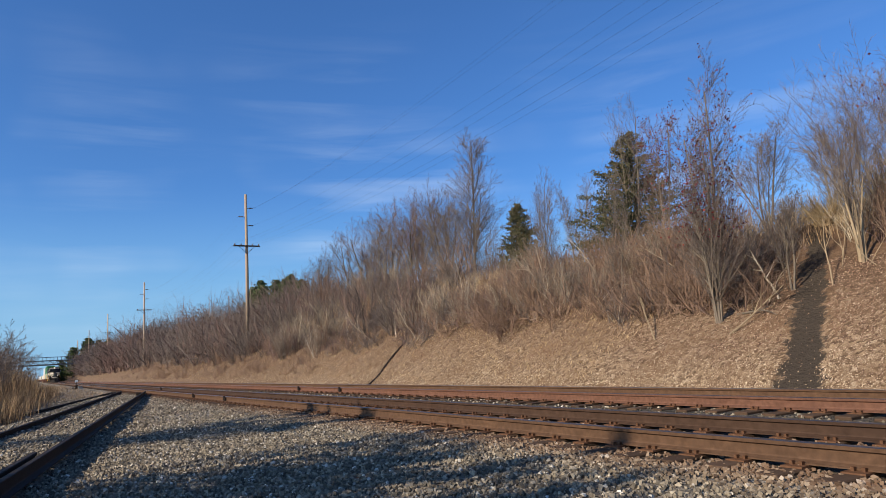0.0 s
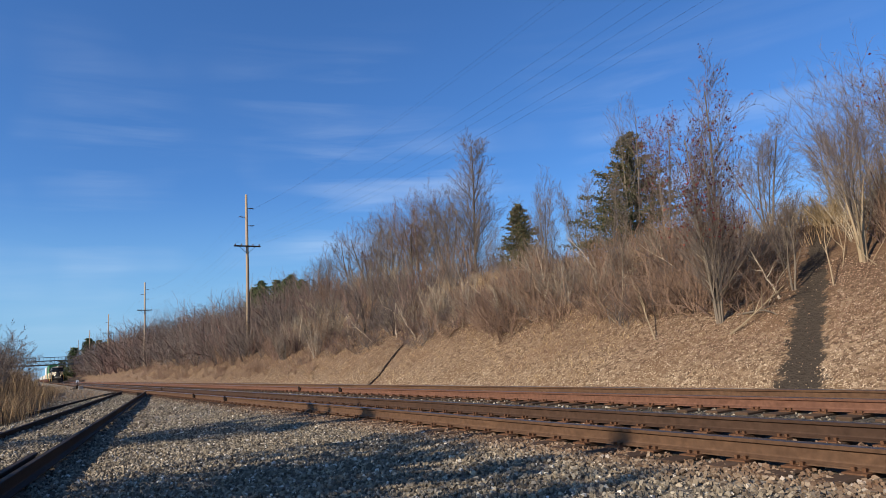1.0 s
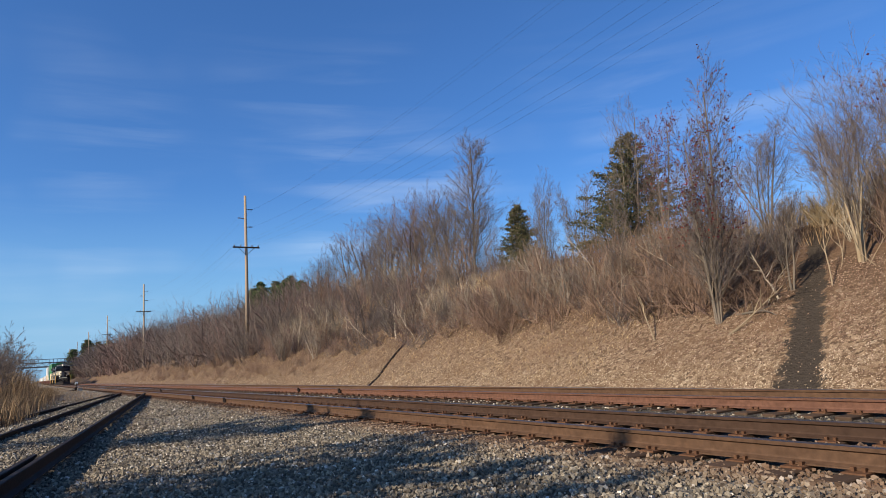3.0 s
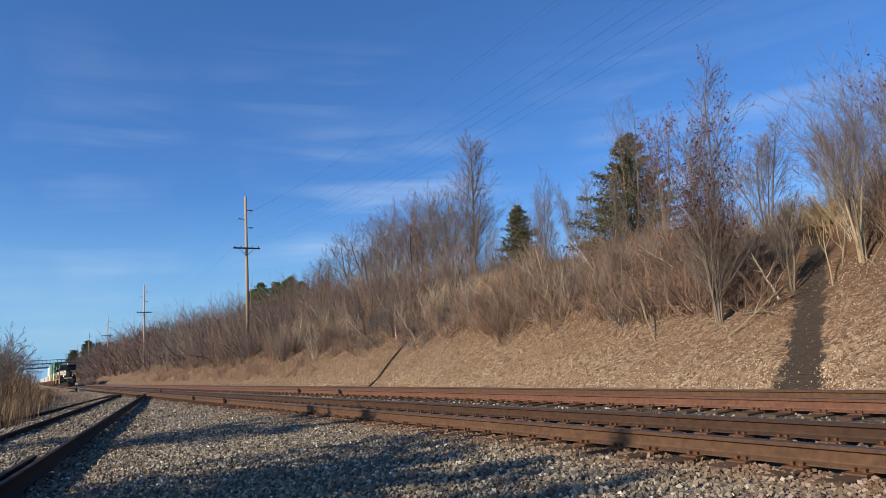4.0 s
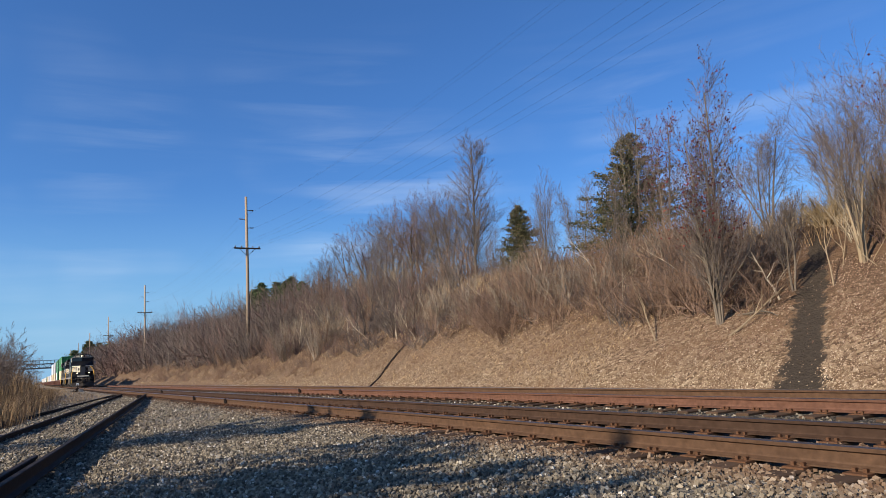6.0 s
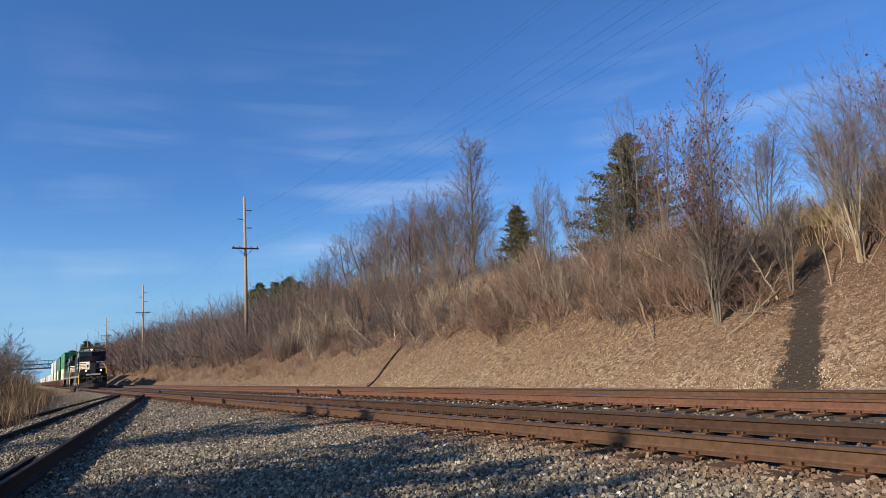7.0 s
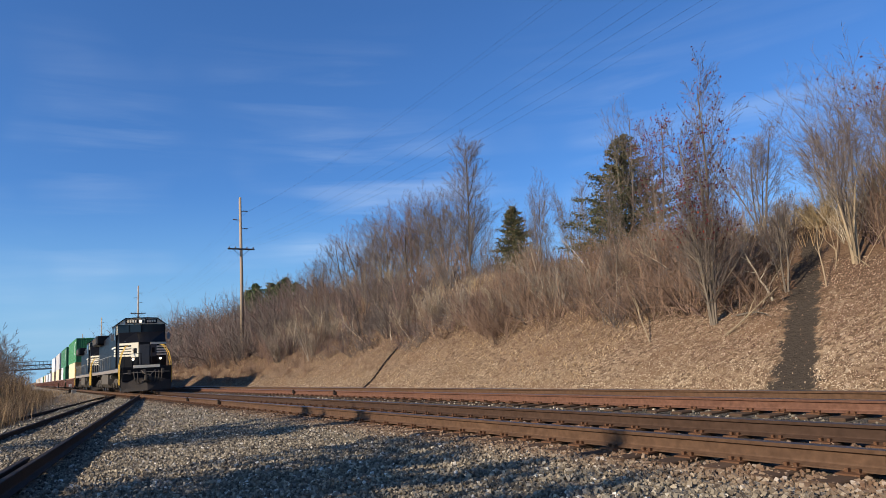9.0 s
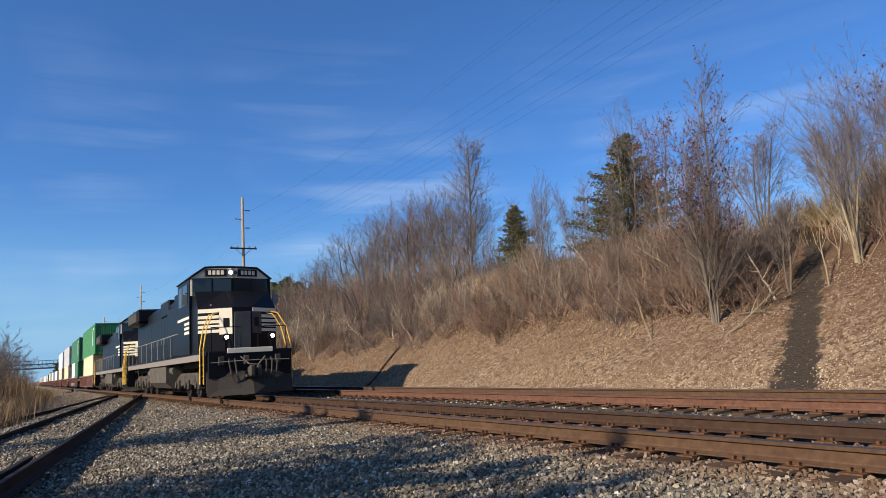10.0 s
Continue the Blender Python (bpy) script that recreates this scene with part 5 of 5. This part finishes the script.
car = well_car()
K53, K40, K20 = 16.15, 12.19, 6.06
kinds = {
    "green": container(K53, GREEN, "long ribbed green container on top of the stack", WHITE),
    "dark": container(K53, DARK_GREEN, "long ribbed dark green container on top of the stack", WHITE),
    "beige": container(K40, BEIGE, "ribbed beige container down in the well"),
    "green20": container(K20, DARK_GREEN, "short ribbed green container down in the well"),
    "white20": container(K20, WHITE, "short ribbed white container down in the well"),
    "white": container(K53, WHITE, "long ribbed white container on top of the stack"),
    "pale": container(K53, PALE, "long ribbed pale grey container on top of the stack"),
    "white40": container(K40, WHITE, "ribbed white container down in the well"),
}
STACKS = [(("beige",), "green"), (("green20", "white20"), "dark"), (("beige",), "pale"), (("beige",), "white"), (("white40",), None), (("white40",), None),
          (("beige",), None), (("green20", "white20"), None), (("white40",), None), (("white40",), None), (("beige",), None), (("white40",), None),
          (("white40",), None), (("beige",), None)]
used = set()
start = 44.9
for low, top in STACKS:
    TRAIN.append((car if start == 44.9 else remake(car), start, 0.0))
    for i, name in enumerate(low):
        size = {"beige": K40, "white40": K40}.get(name, K20)
        gap = start + (22.6 - size) / 2 if len(low) == 1 else start + 5.2 + i * 6.12
        c = kinds[name] if name not in used else remake(kinds[name])
        used.add(name)
        TRAIN.append((c, gap, 0.435))
    if top:
        c = kinds[top] if top not in used else remake(kinds[top])
        used.add(top)
        TRAIN.append((c, start + (22.6 - K53) / 2, 0.435 + 2.875))
    start += 22.75

# ---- power line along the bank ----
POLE_X = [5.0 - 71.0 * i for i in range(7)]
POLE_Y, POLE_TOP = 17.7, 17.85


def utility_pole(x):
    z0 = ground_z(x, POLE_Y) - 0.3
    po = thing("utility_pole", x, POLE_Y, z0, label="tall weathered wooden utility pole with a dark crossarm", category="utility pole", group="power line poles")
    top = POLE_TOP - z0
    part("pole", rod(bmesh.new(), [(0, 0, 0), (0.02, 0.03, top * 0.5), (0, 0, top)], 0.19, 12, 0.12), POLE_WOOD, po, smooth=True)
    za = 12.65 - z0
    arm = part("crossarm", boxes((0.13, 0.24, -1.28, 1.28, za - 0.07, za + 0.07), bevel=0.01), ARM_WOOD, po, "dark wooden crossarm")
    bm = bmesh.new()
    for s in (-1, 1):
        rod(bm, [(0.18, s * 0.75, za - 0.06), (0.17, 0.0, za - 0.75)], 0.022, 6)
    part("brace", bm, ARM_WOOD, po)
    for y in (-1.15, -0.55, 0.55, 1.15):
        bm = bmesh.new()
        disc(bm, 0.185, y, za + 0.15, 0.05, 0.16, "Z", 10)
        disc(bm, 0.185, y, za + 0.13, 0.075, 0.03, "Z", 10)
        part("insulator", bm, INSULATOR, arm)
    for z, s in ((16.45, 1), (15.55, -1), (14.7, 1)):
        bm = rod(bmesh.new(), [(0, s * 0.1, z - z0), (0, s * 0.30, z - z0 + 0.02), (0, s * 0.72, z - z0 + 0.05)], 0.035, 6)
        for k in range(4):
            rod(bm, [(0, s * (0.34 + k * 0.09), z - z0 + 0.025), (0, s * (0.37 + k * 0.09), z - z0 + 0.03)], 0.07, 8)
        part("post_insulator", bm, INSULATOR, po)
    return po


for x in POLE_X:
    utility_pole(x)
ATTACH = [(0, 0.72, 16.5), (0, -0.72, 15.6), (0, 0.72, 14.75)] + [(0.185, y, 12.88) for y in (-1.15, -0.55, 0.55, 1.15)]
for dx, dy, z in ATTACH:
    bm = bmesh.new()
    pts = []
    for a, b in zip(POLE_X, POLE_X[1:]):
        for i in range(12):
            t = i / 12
            pts.append((a + dx + (b - a) * t, POLE_Y + dy, z - 1.5 * 4 * t * (1 - t)))
    rod(bm, pts, 0.0033, 4)
    tagged(part("power_line", bm, WIRE), "thin dark overhead wire between the poles", "wire", "overhead wires")

# ---- footbridge over the line ----
m = Mat("bridge_steel", 0.7, 0.2)
BRIDGE = m.color(m.mix(m.noise(1.5, 5), (0.045, 0.050, 0.052), (0.11, 0.115, 0.12))).m
CONCRETE = make_paint("concrete", (0.38, 0.36, 0.33), 0.9, 0.4)
bx = -310.0
br = thing("footbridge", bx, 0, 0, label="dark steel lattice footbridge over the tracks", category="bridge")
part("deck", boxes((-1.3, 1.3, -14, 24, 6.75, 6.95)), BRIDGE, br)
for s in (-1, 1):
    x = s * 1.35
    part("bottom_chord", boxes((x - 0.12, x + 0.12, -14, 24, 6.45, 6.90)), BRIDGE, br)
    part("top_chord", boxes((x - 0.10, x + 0.10, -14, 24, 8.15, 8.45)), BRIDGE, br)
    part("hand_rail", boxes((x - 0.04, x + 0.04, -14, 24, 9.55, 9.68)), BRIDGE, br)
    k = 0
    y = -14.0
    post = None
    while y < 23.9:
        if post is None:
            post = part("post", boxes((-0.06, 0.06, -0.06, 0.06, 6.6, 9.6)), BRIDGE, br)
            post.matrix_basis = pose(x, y, 0)
        else:
            same("post", post.data, br, pose(x, y, 0))
        bm = rod(bmesh.new(), [(x, y, 6.7 if k % 2 else 8.35), (x, y + 1.27, 8.35 if k % 2 else 6.7)], 0.10, 4)
        part("lattice", bm, BRIDGE, br)
        y += 1.27
        k += 1
for y in (-8.0, 20.5):
    part("pier", boxes((-1.6, 1.6, y - 0.6, y + 0.6, -0.4, 6.55), bevel=0.05), CONCRETE, br, "grey concrete pier")

# ---- things on and beside the tracks ----


def clamp(x, y, label="small dark steel clamp bolted to the rail"):
    bm = boxes((-0.09, 0.09, -0.07, -0.005, -0.15, -0.035), (-0.05, 0.05, -0.10, -0.04, -0.13, 0.015), bevel=0.012)
    ob = part("rail_clamp", bm, OLD_RAIL)
    ob.matrix_basis = pose(x, y - 0.01, 0)
    return tagged(ob, label, "rail clamp", "clamps on the rails")


for x, y in ((-30.2, 5.875), (-24.8, 5.875), (-29.0, 9.995), (-48.5, 7.385), (-24.4, 9.995)):
    clamp(x, y)


def switch_stand(x, y):
    st = thing("switch_stand", x, y, -0.26, label="low dark switch stand with a small target", category="switch stand")
    part("base", boxes((-0.25, 0.25, -0.7, 0.5, 0.0, 0.10), (-0.12, 0.12, -0.15, 0.15, 0.10, 0.42), bevel=0.02), OLD_RAIL, st)
    part("mast", rod(bmesh.new(), [(0, 0, 0.4), (0, 0, 0.85)], 0.03, 8), OLD_RAIL, st)
    part("target", boxes((-0.012, 0.012, -0.14, 0.14, 0.72, 0.98), bevel=0.01), WHITE, st, "faded pale target plate")
    part("lever", rod(bmesh.new(), [(0, 0.1, 0.35), (0.1, -0.45, 0.16)], 0.022, 6), OLD_RAIL, st)
    return st


switch_stand(-88.0, 4.45)
bm = boxes((-0.3, 0.3, -0.22, 0.22, 0.0, 0.32), (-0.34, 0.34, -0.26, 0.26, 0.32, 0.37), bevel=0.015)
sw = part("switch_machine", bm, GREY)
sw.matrix_basis = pose(-84.0, 4.6, -0.27)
tagged(sw, "low grey switch machine box beside the line", "switch box")

# loose plates at the cut ends of the siding, and an old half-buried rail beyond it
for x, y, t in ((-40.3, 5.08, 12), (-45.0, 4.30, 10)):
    bm = boxes((-0.55, 0.55, -0.16, 0.16, 0.0, 0.05), (-0.30, 0.25, -0.12, 0.12, 0.05, 0.19), (0.1, 0.4, -0.20, 0.02, 0.05, 0.24), bevel=0.015)
    ob = part("rail_end_block", bm, OLD_RAIL)
    ob.matrix_basis = pose(x, y, -0.24, 0, 0, -t)
    tagged(ob, "dark rusty block at the siding rail's end", "rail fitting", "fittings of the siding")
bm = bmesh.new()
prism(bm, RAIL_OUTLINE, "x", -14.5, 14.5)
ob = part("buried_rail", bm, OLD_RAIL)
ob.matrix_basis = pose(-39.0, 2.05, -0.16, 0, 0, -11.2)
tagged(ob, "dark old rail half buried in the gravel", "rail")

bm = bmesh.new()
rod(bm, [(0, 0, 0), (0.25, 0.05, 0.06), (0.5, 0.02, 0.03)], 0.10, 8, 0.07)
ob = part("log", bm, BARK)
ob.matrix_basis = pose(-14.3, 12.75, -0.22)
tagged(ob, "short dark log beside the far track", "log")

# ties of the old siding, mostly under gravel
tie_me = boxes((-0.115, 0.115, -1.25, 1.25, -0.42, -0.215), bevel=0.015)
first = part("tie", tie_me, TIE_WOOD, siding)
first.matrix_basis = pose(1.0, -0.755, -0.07)
rnd = random.Random(12)
for i in range(1, 62):
    same("tie", first.data, siding, pose(1.0 - i * 0.56 + rnd.uniform(-0.05, 0.05), -0.755 + rnd.uniform(-0.08, 0.08), rnd.uniform(-0.09, -0.065), 0, 0, rnd.uniform(-2, 2)))

# a dark tube added along the gully to draw the trench's dark line
pts = []
for i in range(12):
    t = i / 11
    x, y = -29.67 - 2.76 * t, 13.55 + 3.6 * t
    pts.append((x, y, ground_z(x, y) + 0.06))
tagged(part("drain_pipe", rod(bmesh.new(), pts, 0.065, 8), OLD_RAIL), "dark tube added to draw the trench line down the bank", "pipe")

# ---- loose ballast ----


def pebbles(rng, xs, ys, lo, hi):
    """Angular stones: boxes with jittered corners, turned at random and half sunk."""
    n = len(xs)
    base = np.array([(a, b, c) for a in (-1, 1) for b in (-1, 1) for c in (-1, 1)], float)
    s = rng.uniform(lo, hi, (n, 1, 1)) * rng.uniform(0.55, 1.0, (n, 1, 3))
    v = base[None] * (1 + rng.uniform(-0.42, 0.12, (n, 8, 3))) * s * 0.5
    q = rng.normal(0, 1, (n, 4))
    q /= np.linalg.norm(q, axis=1)[:, None]
    w, x, y, z = q.T
    R = np.stack((1 - 2 * (y * y + z * z), 2 * (x * y - z * w), 2 * (x * z + y * w), 2 * (x * y + z * w), 1 - 2 * (x * x + z * z), 2 * (y * z - x * w),
                  2 * (x * z - y * w), 2 * (y * z + x * w), 1 - 2 * (x * x + y * y)), 1).reshape(n, 3, 3)
    v = np.einsum("nij,nkj->nki", R, v)
    c = np.array([(a, b, ground_z(a, b)) for a, b in zip(xs, ys)])
    c[:, 2] += rng.uniform(-0.004, 0.022, n)
    v = (v + c[:, None, :]).reshape(-1, 3)
    f = np.array(((0, 1, 3, 2), (4, 6, 7, 5), (0, 4, 5, 1), (2, 3, 7, 6), (0, 2, 6, 4), (1, 5, 7, 3)))
    return v, (np.arange(n)[:, None, None] * 8 + f[None]).reshape(-1, 4)


rng = np.random.default_rng(77)


def clear(xs, ys):
    """Keeps stones off the rails."""
    k = np.ones(len(xs), bool)
    for y in (5.875, 7.385, 9.995, 11.505):
        k &= np.abs(ys - y) > 0.10
    return xs[k], ys[k]


xs = -2.0 - 15.0 * rng.random(50000) ** 0.9
ys = -1.2 + 6.6 * rng.random(50000)
keep = xs * -0.03 - 1.0 < ys
keep &= (ys < 5.45) & (xs < -2.3 + (5.4 - ys) * -0.95 + 0.6)
xs, ys = clear(xs[keep], ys[keep])
tagged(raw("ballast_stones", *pebbles(rng, xs, ys, 0.022, 0.054), STONE), "loose angular grey and buff ballast stones", "gravel", kind="stuff")
xs = -16 - 34 * rng.random(9000) ** 1.2
ys = -0.8 + 6.3 * rng.random(9000)
xs, ys = clear(xs, ys)
tagged(raw("ballast_stones", *pebbles(rng, xs, ys, 0.035, 0.075), STONE), "loose angular grey ballast stones beside the siding", "gravel", kind="stuff")
xs = 0.5 - 45 * rng.random(8000) ** 1.2
ys = 5.2 + 7.6 * rng.random(8000)
xs, ys = clear(xs, ys)
tagged(raw("ballast_stones", *pebbles(rng, xs, ys, 0.03, 0.065), STONE), "ballast stones between the rails and ties", "gravel", kind="stuff")


xs = -1.5 - 20 * rng.random(5200)
ys = np.where(rng.random(5200) < 0.62, 5.22 + 0.56 * rng.random(5200), 5.98 + 1.3 * rng.random(5200))
tagged(raw("ballast_stones", *pebbles(rng, xs, ys, 0.03, 0.062), STONE), "rust-dusted ballast stones packed against the rail", "gravel", kind="stuff")


def motions():
    """The train rolls in at a steady speed; all its pieces travel together."""
    for ob, behind, z in TRAIN:
        walk(ob, [(t, pose(FRONT - SPEED * (10 - t) - behind, TRACK_NEAR, z)) for t in range(0, 11)])


motions()
